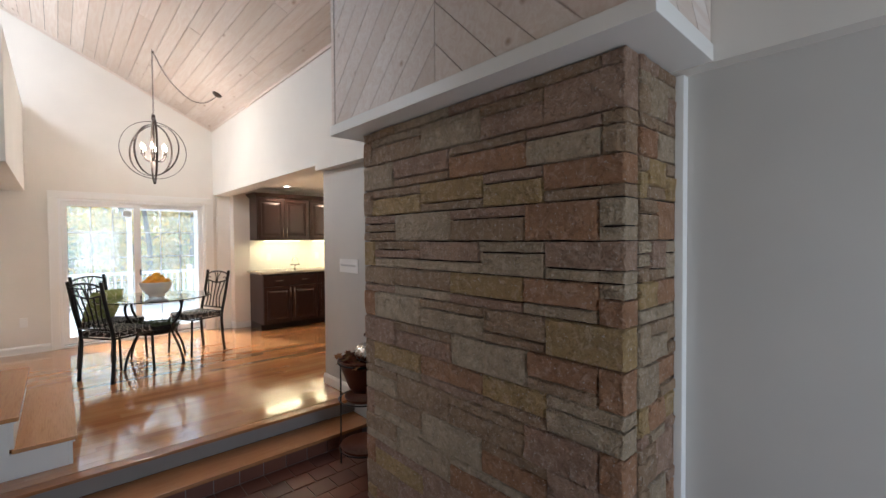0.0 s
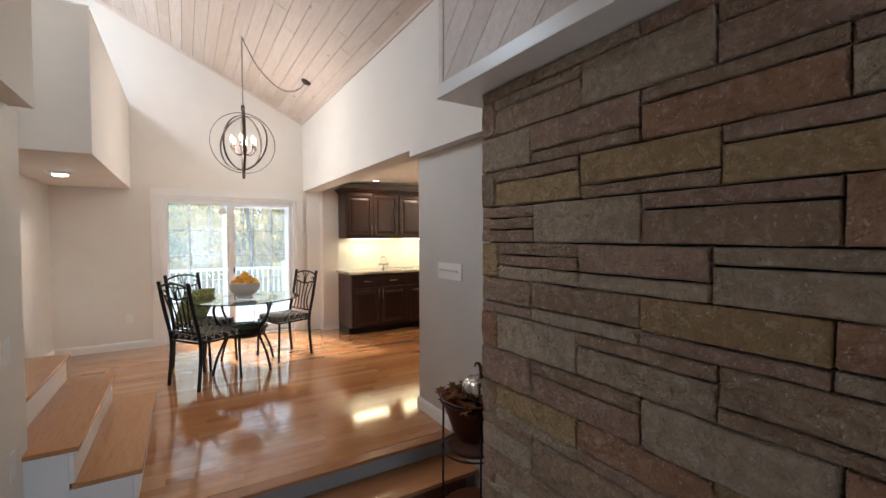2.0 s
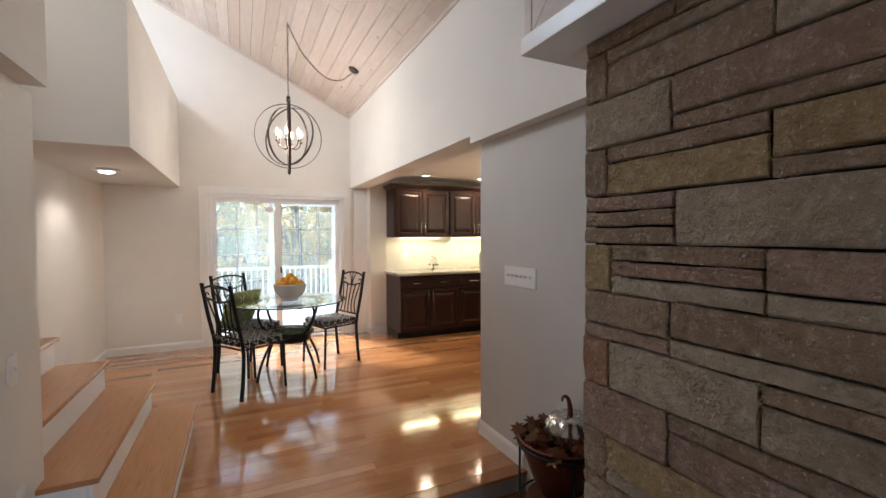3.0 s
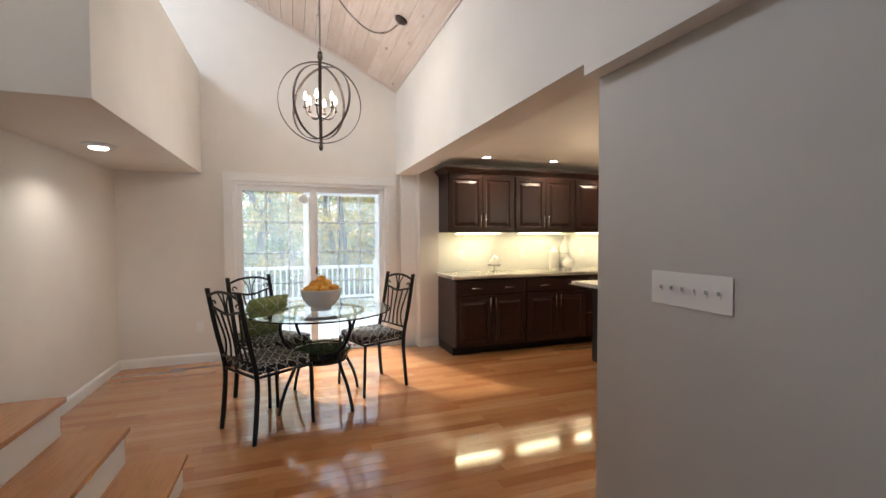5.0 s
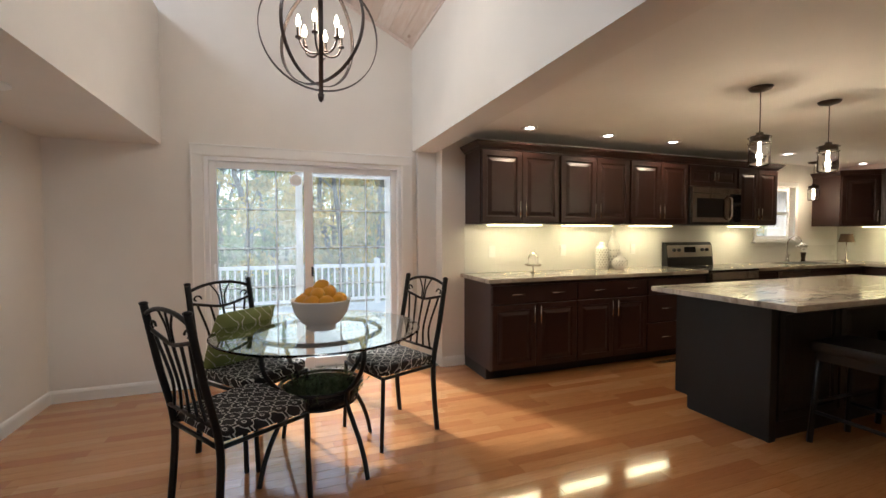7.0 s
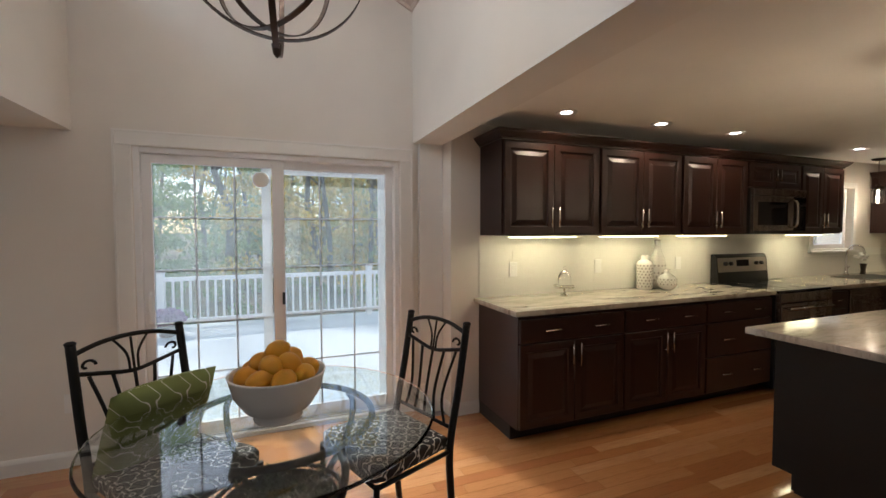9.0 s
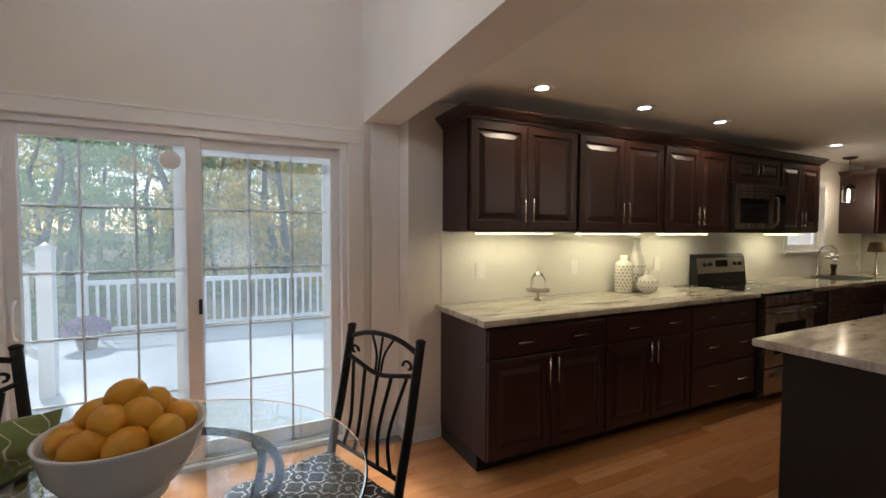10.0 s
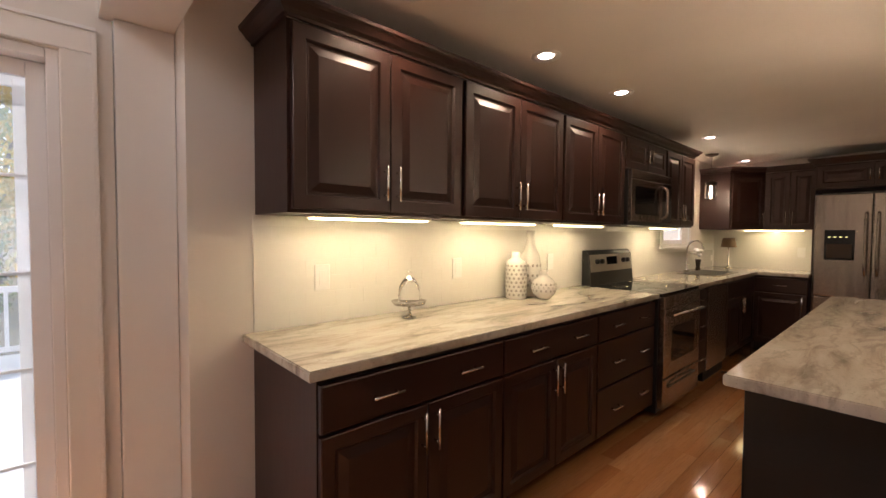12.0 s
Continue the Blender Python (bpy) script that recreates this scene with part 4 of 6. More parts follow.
def crown(points, name="crown_moulding"):
    """Crown moulding along a line of (x, y), outside on the line's right."""
    bm = bmesh.new()
    prof = [(0.0, 0.0), (0.012, 0.0), (0.014, 0.012), (0.030, 0.022), (0.048, 0.045), (0.058, 0.052), (0.062, 0.066), (0.0, 0.066)]
    rows = []
    for i, p in enumerate(points):
        p = Vector((p[0], p[1], 0))
        ds = []
        if i > 0:
            q = Vector((*points[i - 1], 0))
            ds.append((p - q).normalized())
        if i < len(points) - 1:
            q = Vector((*points[i + 1], 0))
            ds.append((q - p).normalized())
        ns = [Vector((d.y, -d.x, 0)) for d in ds]
        n = sum(ns, Vector()) / len(ns)
        n = n / max(0.2, n.length_squared)
        rows.append([bm.verts.new(p + n * o + Vector((0, 0, UT + h))) for o, h in prof])
    for a, b in zip(rows, rows[1:]):
        for k in range(len(prof)):
            j = (k + 1) % len(prof)
            bm.faces.new((a[k], a[j], b[j], b[k]))
    bm.faces.new(rows[0])
    bm.faces.new(rows[-1][::-1])
    return solid(name, bm, M["cabinet"], "espresso crown moulding on the wall cabinets", "moulding")


crown([(2.912, CAB_Y - 0.003), (2.912, UF - 0.003), (7.068, UF - 0.003), (7.068, CAB_Y - 0.003)])
# far corner: diagonal unit, wall unit, unit over the fridge
corner = thing("wall_cabinet", pose(8.42, CAB_Y, 0), "espresso diagonal corner wall cabinet with one door", "cabinet", "wall cabinets")
part("body", prism(bmesh.new(), [(0.0, -0.002), (0.628, -0.002), (0.628, -0.61), (0.34, -0.61), (0.0, -0.33)], 2, UB, UT), M["cabinet"], corner)
dl = math.hypot(0.34, 0.28)
dd = part("door", panel_front(bmesh.new(), dl - 0.03, UT - UB - 0.03), M["cabinet"], corner, at=pose(0.012, -0.342, UB + 0.015, 0, 0, -math.degrees(math.atan2(0.28, 0.34))))
pull(dd, dl - 0.06, 0.12, 0.15, True)
upper_unit(pose(8.765, CAB_Y - 0.612, 0, 0, 0, -90), 0.50, UB, UT, FAR_X - 8.767)
upper_unit(pose(8.46, 6.328, 0, 0, 0, -90), 0.92, 1.86, UT, FAR_X - 8.462)
crown([(8.42, CAB_Y - 0.004), (8.42, CAB_Y - 0.33), (8.76, CAB_Y - 0.61), (8.76, 6.33)])
crown([(8.76, 6.331), (8.457, 6.331), (8.457, 5.41), (FAR_X - 0.01, 5.41)])


# worktops
def slab(name, outline, z0, z1, label):
    bm = bmesh.new()
    prism(bm, outline, 2, z0, z1)
    edges = [e for e in bm.edges if abs(e.verts[0].co.z - e.verts[1].co.z) < 1e-6]
    bmesh.ops.bevel(bm, geom=edges, offset=0.004, segments=2, affect='EDGES')
    return solid(name, bm, M["granite"], label, "worktop")


slab("worktop", [(2.855, 6.80), (5.510, 6.80), (5.510, CAB_Y - 0.002), (2.855, CAB_Y - 0.002)], 0.894, 0.930, "veined cream and grey granite worktop on the base cabinets")
slab("worktop", [(6.290, 6.80), (8.38, 6.80), (8.38, 6.34), (FAR_X - 0.003, 6.34), (FAR_X - 0.003, CAB_Y - 0.002), (6.290, CAB_Y - 0.002)], 0.894, 0.930, "veined granite worktop round the sink corner")
slab("island_worktop", [(3.81, 4.98), (6.38, 4.98), (6.38, 5.96), (3.81, 5.96)], 0.894, 0.930, "veined grey and cream granite top of the island")

# island
island = thing("kitchen_island", pose(4.06, 5.26, 0), "black-brown kitchen island with a plain end panel", "kitchen island")
part("body", bbox(0.02, 0.02, 0.10, 2.0, 0.68, 0.893), M["island"], island)
part("toe_kick", bbox(0.02, 0.02, 0.0, 2.0, 0.60, 0.099), M["toe"], island)
part("end_panel", prism(bmesh.new(), [(0.0, 0.0), (0.575, 0.0), (0.575, 0.10), (0.69, 0.10), (0.69, 0.893), (0.0, 0.893)], 0, 0.0, 0.019), M["island"], island, "plain dark end panel with a notch at the toe")
part("corner_post", bbox(-0.004, -0.004, 0.0, 0.06, 0.02, 0.893, bevel=0.003), M["island"], island)
for i in range(3):
    part("back_panel", panel_front(bmesh.new(), 0.62, 0.74), M["island"], island, at=pose(0.08 + i * 0.64, 0.019, 0.12))
for i in range(2):
    x = 0.03 + i * 0.98
    for k in range(2):
        part("door", panel_front(bmesh.new(), 0.475, 0.74), M["island"], island, at=pose(x + 0.475 + k * 0.485, 0.681, 0.115, 0, 0, 180))


def stool(m):
    ob = thing("counter_stool", m, "black counter stool with padded leather seat", "stool", "stools at the island")
    for sx in (-1, 1):
        for sy in (-1, 1):
            part("leg", tube(bmesh.new(), [(sx * 0.17, sy * 0.17, 0.58), (sx * 0.20, sy * 0.20, 0.0)], 0.019, 4), M["black"], ob)
    for sx in (-1, 1):
        part("stretcher", tube(bmesh.new(), [(sx * 0.19, -0.19, 0.20), (sx * 0.19, 0.19, 0.20)], 0.012, 6), M["black"], ob)
        part("stretcher", tube(bmesh.new(), [(-0.185, sx * 0.185, 0.26), (0.185, sx * 0.185, 0.26)], 0.012, 6), M["black"], ob)
    part("apron", bbox(-0.19, -0.19, 0.53, 0.19, 0.19, 0.585, bevel=0.006), M["black"], ob)
    part("seat", bbox(-0.215, -0.215, 0.586, 0.215, 0.215, 0.655, bevel=0.025), M["leather"], ob, "padded black leather seat")
    return ob


first = stool(pose(4.52, 4.98, 0))
copy_thing(first, pose(5.27, 4.98, 0))

# backsplash tiles
splash = thing("backsplash", pose(2.90, CAB_Y, 0.931), "white glazed subway tile backsplash", "backsplash", kind="structure")
part("bed", bbox(0.0, -0.0072, 0.0, 4.31, -0.0005, 0.498), M["splash_grout"], splash)
part("bed", bbox(4.315, -0.0072, 0.0, FAR_X - 2.91, -0.0005, 0.313), M["splash_grout"], splash)
tile_full = mesh_of("tile", bbox(0.0006, -0.0078, 0.0006, 0.1514, -0.0062, 0.0746, bevel=0.0006), M["splash"])
tile_half = mesh_of("tile", bbox(0.0006, -0.0078, 0.0006, 0.0754, -0.0062, 0.0746, bevel=0.0006), M["splash"])
for r in range(6):
    x = 0.0
    if r % 2:
        piece("tile", tile_half, splash, pose(0, 0, r * 0.0752))
        x = 0.076
    while x + 0.152 < (4.31 if r > 2 else 6.14):
        piece("tile", tile_full, splash, pose(x, 0, r * 0.0752))
        x += 0.152
splash2 = thing("backsplash", pose(FAR_X, CAB_Y - 0.011, 0.931, 0, 0, -90), "white glazed subway tile on the end wall", "backsplash", kind="structure")
part("bed", bbox(0.0, -0.0072, 0.0, 1.10, -0.0005, 0.498), M["splash_grout"], splash2)
for r in range(6):
    for i in range(7):
        piece("tile", tile_full, splash2, pose(i * 0.152 + (0.02 if r % 2 else 0.0), 0, r * 0.0752))

# window over the sink
win = thing("window_sink", pose(7.62, CAB_Y, 1.245), "white double-hung window over the sink", "window", kind="structure")
for a in ((-0.46, -0.02, -0.02, -0.40, 0.0, 0.80), (0.40, -0.02, -0.02, 0.46, 0.0, 0.80), (-0.46, -0.02, 0.735, 0.46, 0.0, 0.80)):
    part("casing", bbox(*a, bevel=0.004), M["trim"], win)
part("sill", bbox(-0.48, -0.05, -0.045, 0.48, 0.02, -0.02, bevel=0.004), M["trim"], win)
for a in ((-0.399, 0.06, 0.0, -0.35, 0.10, 0.735), (0.35, 0.06, 0.0, 0.399, 0.10, 0.735), (-0.35, 0.06, 0.0, 0.35, 0.10, 0.05), (-0.35, 0.06, 0.345, 0.35, 0.10, 0.39), (-0.35, 0.06, 0.69, 0.35, 0.10, 0.735)):
    part("window_frame", bbox(*a, bevel=0.003), M["vinyl"], win)
wp = part("pane", bbox(-0.35, 0.08, 0.05, 0.35, 0.083, 0.69), M["pane"], win)
wp.visible_shadow = False
structure("window_reveal", box(bbox(7.221, CAB_Y + 0.001, 1.235, 8.019, DOOR_Y + 0.15, 1.2449), 7.221, CAB_Y + 0.001, 1.981, 8.019, DOOR_Y + 0.15, 1.99), M["trim"], "white window reveal", "trim")

# range, microwave, dishwasher, refrigerator
stove = thing("kitchen_range", pose(5.515, 6.79, 0.012), "stainless electric range with black glass top", "range")
part("body", bbox(0.002, 0.02, 0.03, 0.768, 0.63, 0.895, bevel=0.004), M["black"], stove)
part("cooktop", bbox(0.0, -0.01, 0.896, 0.770, 0.56, 0.918, bevel=0.005), M["black_glass"], stove, "black glass cooktop")
for bx, by, br in ((0.20, 0.14, 0.10), (0.57, 0.14, 0.085), (0.20, 0.41, 0.075), (0.57, 0.41, 0.10)):
    part("burner", tube(bmesh.new(), [(bx + br * math.cos(a * math.pi / 16), by + br * math.sin(a * math.pi / 16), 0.9185) for a in range(32)], 0.0012, 4, True), M["nickel"], stove)
ov = part("oven_door", bbox(0.012, -0.028, 0.30, 0.758, 0.018, 0.80, bevel=0.006), M["steel"], stove, "stainless oven door")
part("oven_window", bbox(0.15, -0.031, 0.40, 0.62, -0.0285, 0.66, bevel=0.001), M["black_glass"], ov, "dark oven window")
part("handle", tube(bmesh.new(), [(0.06, -0.062, 0.755), (0.71, -0.062, 0.755)], 0.012, 10), M["steel"], ov)
for hx in (0.08, 0.69):
    part("handle_post", tube(bmesh.new(), [(hx, -0.029, 0.755), (hx, -0.062, 0.755)], 0.008), M["steel"], ov)
part("control_strip", bbox(0.012, -0.022, 0.808, 0.758, 0.018, 0.893, bevel=0.004), M["steel"], stove)
drawer = part("drawer", bbox(0.012, -0.026, 0.07, 0.758, 0.018, 0.288, bevel=0.006), M["steel"], stove, "stainless storage drawer")
part("handle", tube(bmesh.new(), curve([(0.10, -0.027, 0.22), (0.20, -0.045, 0.235), (0.57, -0.045, 0.235), (0.67, -0.027, 0.22)], 5), 0.010, 8), M["steel"], drawer)
bg = part("backguard", prism(bmesh.new(), [(0.545, 0.919), (0.63, 0.919), (0.63, 1.21), (0.60, 1.21), (0.575, 1.18)], 0, 0.0, 0.77), M["black"], stove, "black control backguard")
part("panel", prism(bmesh.new(), [(0.5545, 1.03), (0.571, 1.174), (0.580, 1.174), (0.5635, 1.03)], 0, 0.015, 0.755), M["satin"], bg, "stainless control panel")
part("display", prism(bmesh.new(), [(0.5595, 1.085), (0.5672, 1.152), (0.574, 1.152), (0.566, 1.085)], 0, 0.29, 0.48), M["black_glass"], bg)
for kx in (0.11, 0.19, 0.58, 0.66):
    part("knob", lathe(bmesh.new(), [(0, 0), (0.022, 0), (0.019, 0.024), (0, 0.026)], 16, pose(kx, 0.562, 1.115, 85)), M["black"], bg, "black knob")

mw = thing("microwave", pose(5.535, 7.03, 1.43), "stainless microwave built in over the range", "microwave")
part("body", bbox(0.0, 0.03, 0.0, 0.796, CAB_Y - 7.033, 0.433, bevel=0.004), M["black"], mw)
mdoor = part("door", bbox(0.004, 0.0, 0.03, 0.60, 0.029, 0.36, bevel=0.006), M["steel"], mw, "stainless microwave door")
part("window", bbox(0.07, -0.003, 0.085, 0.50, -0.0005, 0.305, bevel=0.001), M["black_glass"], mdoor, "dark glass window")
part("handle", tube(bmesh.new(), curve([(0.565, 0.0, 0.06), (0.565, -0.045, 0.09), (0.565, -0.05, 0.195), (0.565, -0.045, 0.30), (0.565, 0.0, 0.33)], 5), 0.012), M["steel"], mdoor)
part("vent_strip", bbox(0.004, 0.0, 0.365, 0.792, 0.029, 0.43, bevel=0.004), M["steel"], mw)
part("keypad", bbox(0.605, 0.0, 0.03, 0.792, 0.029, 0.36, bevel=0.004), M["black_glass"], mw, "black glass keypad")

dw = thing("dishwasher", pose(6.685, 6.83, 0), "stainless dishwasher below the worktop", "dishwasher")
part("body", bbox(0.0, 0.03, 0.0, 0.597, 0.60, 0.877), M["black"], dw)
part("door", bbox(0.004, -0.012, 0.11, 0.593, 0.029, 0.76, bevel=0.005), M["steel"], dw, "stainless door")
part("control_panel", bbox(0.004, -0.012, 0.765, 0.593, 0.029, 0.875, bevel=0.005), M["steel"], dw, "stainless control panel")
part("toe_kick", bbox(0.004, 0.02, 0.0, 0.593, 0.0295, 0.105), M["black"], dw)

fr = thing("refrigerator", pose(8.47, 6.325, 0, 0, 0, -90), "stainless french-door refrigerator with water dispenser", "refrigerator")
part("body", bbox(0.0, 0.06, 0.0, 0.908, 0.57, 1.81, bevel=0.006), M["black"], fr)
ld = part("door", bbox(0.003, 0.0, 0.70, 0.452, 0.058, 1.80, bevel=0.012), M["steel"], fr, "stainless left door")
rd = part("door", bbox(0.456, 0.0, 0.70, 0.905, 0.058, 1.80, bevel=0.012), M["steel"], fr, "stainless right door")
fz = part("freezer_drawer", bbox(0.003, 0.0, 0.06, 0.905, 0.058, 0.692, bevel=0.012), M["steel"], fr, "stainless freezer drawer")
disp = part("dispenser", bbox(0.09, -0.003, 1.10, 0.33, -0.0005, 1.42, bevel=0.001), M["black_glass"], ld, "black water dispenser")
part("dispenser_niche", bbox(0.11, -0.005, 1.12, 0.31, -0.0032, 1.27), M["bronze"], disp)
for k in range(4):
    part("button", bbox(0.12 + k * 0.045, -0.005, 1.34, 0.14 + k * 0.045, -0.0032, 1.349), M["led"], disp, "lit dispenser symbol")
for d, hx in ((ld, 0.41), (rd, 0.50)):
    part("handle", tube(bmesh.new(), curve([(hx, 0.0, 0.95), (hx, -0.05, 1.0), (hx, -0.055, 1.28), (hx, -0.05, 1.55), (hx, 0.0, 1.60)], 6), 0.013, 10), M["steel"], d)
part("handle", tube(bmesh.new(), curve([(0.10, 0.0, 0.60), (0.16, -0.05, 0.60), (0.45, -0.055, 0.60), (0.75, -0.05, 0.60), (0.81, 0.0, 0.60)], 6), 0.013, 10), M["steel"], fz)
solid("fridge_panel", bbox(8.48, 6.326, 0.0, FAR_X - 0.002, 6.338, 1.855), M["cabinet"], "dark wooden panel beside the refrigerator", "panel")

# sink, tap and things on the worktop
sink = thing("kitchen_sink", pose(7.72, 7.12, 0.931), "stainless sink set in the worktop", "sink")
part("rim", bbox(-0.38, -0.20, 0.0, 0.38, 0.20, 0.004, bevel=0.0015), M["steel"], sink)
# No hollow is modelled: a flat black sheet gives the basin's shade.
part("basin", bbox(-0.35, -0.17, 0.0045, 0.35, 0.17, 0.006), M["black"], sink, "flat black sheet for the basin's shaded hollow")
tap = thing("kitchen_tap", pose(7.75, 7.36, 0.931), "chrome gooseneck kitchen tap", "tap")
part("base", lathe(bmesh.new(), [(0, 0), (0.03, 0), (0.028, 0.02), (0.018, 0.05), (0.016, 0.12), (0, 0.12)], 20), M["chrome"], tap)
part("spout", tube(bmesh.new(), curve([(0, 0, 0.11), (0, 0, 0.25), (0, -0.03, 0.33), (0, -0.09, 0.36), (0, -0.15, 0.33), (0, -0.17, 0.26)], 6), 0.011, 10), M["chrome"], tap)
part("lever", tube(bmesh.new(), [(0.02, 0, 0.07), (0.07, 0, 0.10)], 0.006), M["chrome"], tap)


def turned(name, m, profile, mat, label, category, steps=32):
    return solid(name, lathe(bmesh.new(), profile, steps), mat, label, category, m=m)


def pierced(name, m, profile, rows, per_row, label):
    """A white vase with rows of pierced holes shown as dark inlaid ovals."""
    ob = thing(name, m, label, "vase", "pierced white vases")
    part("body", lathe(bmesh.new(), profile, 32), M["ceramic"], ob)
    hole = bmesh.new()
    for r, z in rows:
        for k in range(per_row):
            a = 2 * math.pi * (k + (0.5 if rows.index((r, z)) % 2 else 0)) / per_row
            mm = Matrix.Rotation(a, 4, 'Z') @ pose(r, 0, z, 0, 90)
            lathe(hole, [(0, 0.0015), (0.0095, 0.0012), (0.0105, -0.002), (0, -0.004)], 8, mm)
    part("piercing", hole, M["pierced"], ob, "small pierced openings")
    return ob


pierced("pierced_vase", pose(4.53, 7.33, 0.931) @ Matrix.Diagonal((0.8, 0.8, 0.84, 1)), [(0, 0), (0.08, 0), (0.086, 0.012), (0.087, 0.265), (0.078, 0.295), (0.05, 0.31), (0.036, 0.325), (0.042, 0.365), (0.034, 0.365), (0.026, 0.32), (0, 0.31)], [(0.087, 0.035 + i * 0.032) for i in range(8)], 14, "tall white pierced ceramic jar on the worktop")
pierced("pierced_vase", pose(4.70, 7.345, 0.931) @ Matrix.Diagonal((0.82, 0.82, 0.98, 1)), [(0, 0), (0.06, 0), (0.086, 0.06), (0.092, 0.19), (0.078, 0.28), (0.045, 0.34), (0.028, 0.40), (0.034, 0.455), (0.025, 0.455), (0.018, 0.40), (0, 0.36)], [(0.0895, 0.08 + i * 0.034) for i in range(5)], 14, "tall white pierced ceramic bottle vase")
pierced("pierced_vase", pose(4.67, 7.21, 0.931) @ Matrix.Diagonal((0.66, 0.66, 0.78, 1)), [(0, 0), (0.06, 0), (0.115, 0.05), (0.125, 0.10), (0.10, 0.155), (0.05, 0.185), (0.034, 0.205), (0.042, 0.235), (0.032, 0.235), (0.024, 0.195), (0, 0.185)], [(0.1225, 0.072 + i * 0.027) for i in range(3)], 16, "squat round white pierced ceramic vase")
cl = thing("cake_stand", pose(3.60, 7.275, 0.931) @ Matrix.Scale(0.8, 4), "silver footed stand with a glass cloche", "cake stand")
part("foot", lathe(bmesh.new(), [(0, 0), (0.045, 0), (0.042, 0.008), (0.012, 0.02), (0.009, 0.06), (0.014, 0.08), (0.02, 0.085), (0, 0.085)], 24), M["tin"], cl)
part("plate", lathe(bmesh.new(), [(0, 0.086), (0.095, 0.090), (0.110, 0.106), (0.113, 0.106), (0.098, 0.084), (0, 0.080)], 32), M["tin"], cl)
part("cloche", lathe(bmesh.new(), [(0.066, 0.108), (0.070, 0.14), (0.062, 0.20), (0.036, 0.245), (0.010, 0.262), (0.009, 0.275), (0.014, 0.288), (0.0, 0.30)], 28), M["glass"], cl, "clear glass cloche")
tl = thing("table_lamp", pose(8.78, 7.2, 0.931), "small lamp with brown shade and nickel base", "lamp")
part("base", lathe(bmesh.new(), [(0, 0), (0.05, 0), (0.048, 0.01), (0.012, 0.02), (0.008, 0.20), (0.008, 0.27), (0, 0.27)], 20), M["nickel"], tl)
part("shade", lathe(bmesh.new(), [(0.09, 0.27), (0.065, 0.39), (0.062, 0.39), (0.087, 0.27)], 28), M["shade"], tl, "brown fabric shade")
fv = thing("flower_vase", pose(8.05, 7.33, 0.931), "small dark vase of white flowers by the sink", "flowers")
part("vase", lathe(bmesh.new(), [(0, 0), (0.03, 0), (0.022, 0.04), (0.03, 0.11), (0.034, 0.13), (0, 0.12)], 16), M["bronze"], fv)
rnd = random.Random(3)
for i in range(9):
    a, e = rnd.uniform(0, 6.28), rnd.uniform(0.0, 0.07)
    mm = pose(e * math.cos(a), e * math.sin(a), 0.17 + rnd.uniform(0, 0.08))
    part("flower", lathe(bmesh.new(), [(0, -0.02), (0.022, -0.008), (0.030, 0.008), (0.018, 0.02), (0, 0.022)], 8, mm), M["ceramic"], fv, "white flower head")

# ---- lamps of the kitchen ----
# The row at y 4.4 gets fixtures too, though its lamps are only added fill.
for rx, ry in RECESSED_AND_FILL:
    ob = thing("recessed_light", pose(rx, ry, KZ), "round white recessed ceiling light, lit, seen or added as fill", "ceiling light", "recessed lights")
    part("ring", lathe(bmesh.new(), [(0.078, -0.001), (0.078, -0.007), (0.044, -0.004), (0.042, -0.001)], 32), M["plastic"], ob)
    part("lens", lathe(bmesh.new(), [(0, -0.0025), (0.041, -0.0025), (0.041, -0.001), (0, -0.001)], 32), M["disc"], ob, "glowing lens")
for ux0, ux1 in UNDER:
    ob = thing("under_cabinet_light", pose((ux0 + ux1) / 2, 7.22, UB), "slim white under-cabinet light, lit", "cabinet light", "under-cabinet lights")
    h = (ux1 - ux0) / 2
    part("housing", bbox(-h, -0.045, -0.012, h, 0.045, -0.0005, bevel=0.002), M["plastic"], ob)
    part("tube", bbox(-h + 0.01, -0.03, -0.020, h - 0.01, 0.03, -0.0125, bevel=0.002), M["tube"], ob, "glowing tube")
ob = thing("under_cabinet_light", pose(8.84, 6.75, UB), "slim white under-cabinet light, lit", "cabinet light", "under-cabinet lights")
part("housing", bbox(-0.045, -0.3, -0.012, 0.045, 0.3, -0.0005, bevel=0.002), M["plastic"], ob)
part("tube", bbox(-0.03, -0.29, -0.020, 0.03, 0.29, -0.0125, bevel=0.002), M["tube"], ob, "glowing tube")
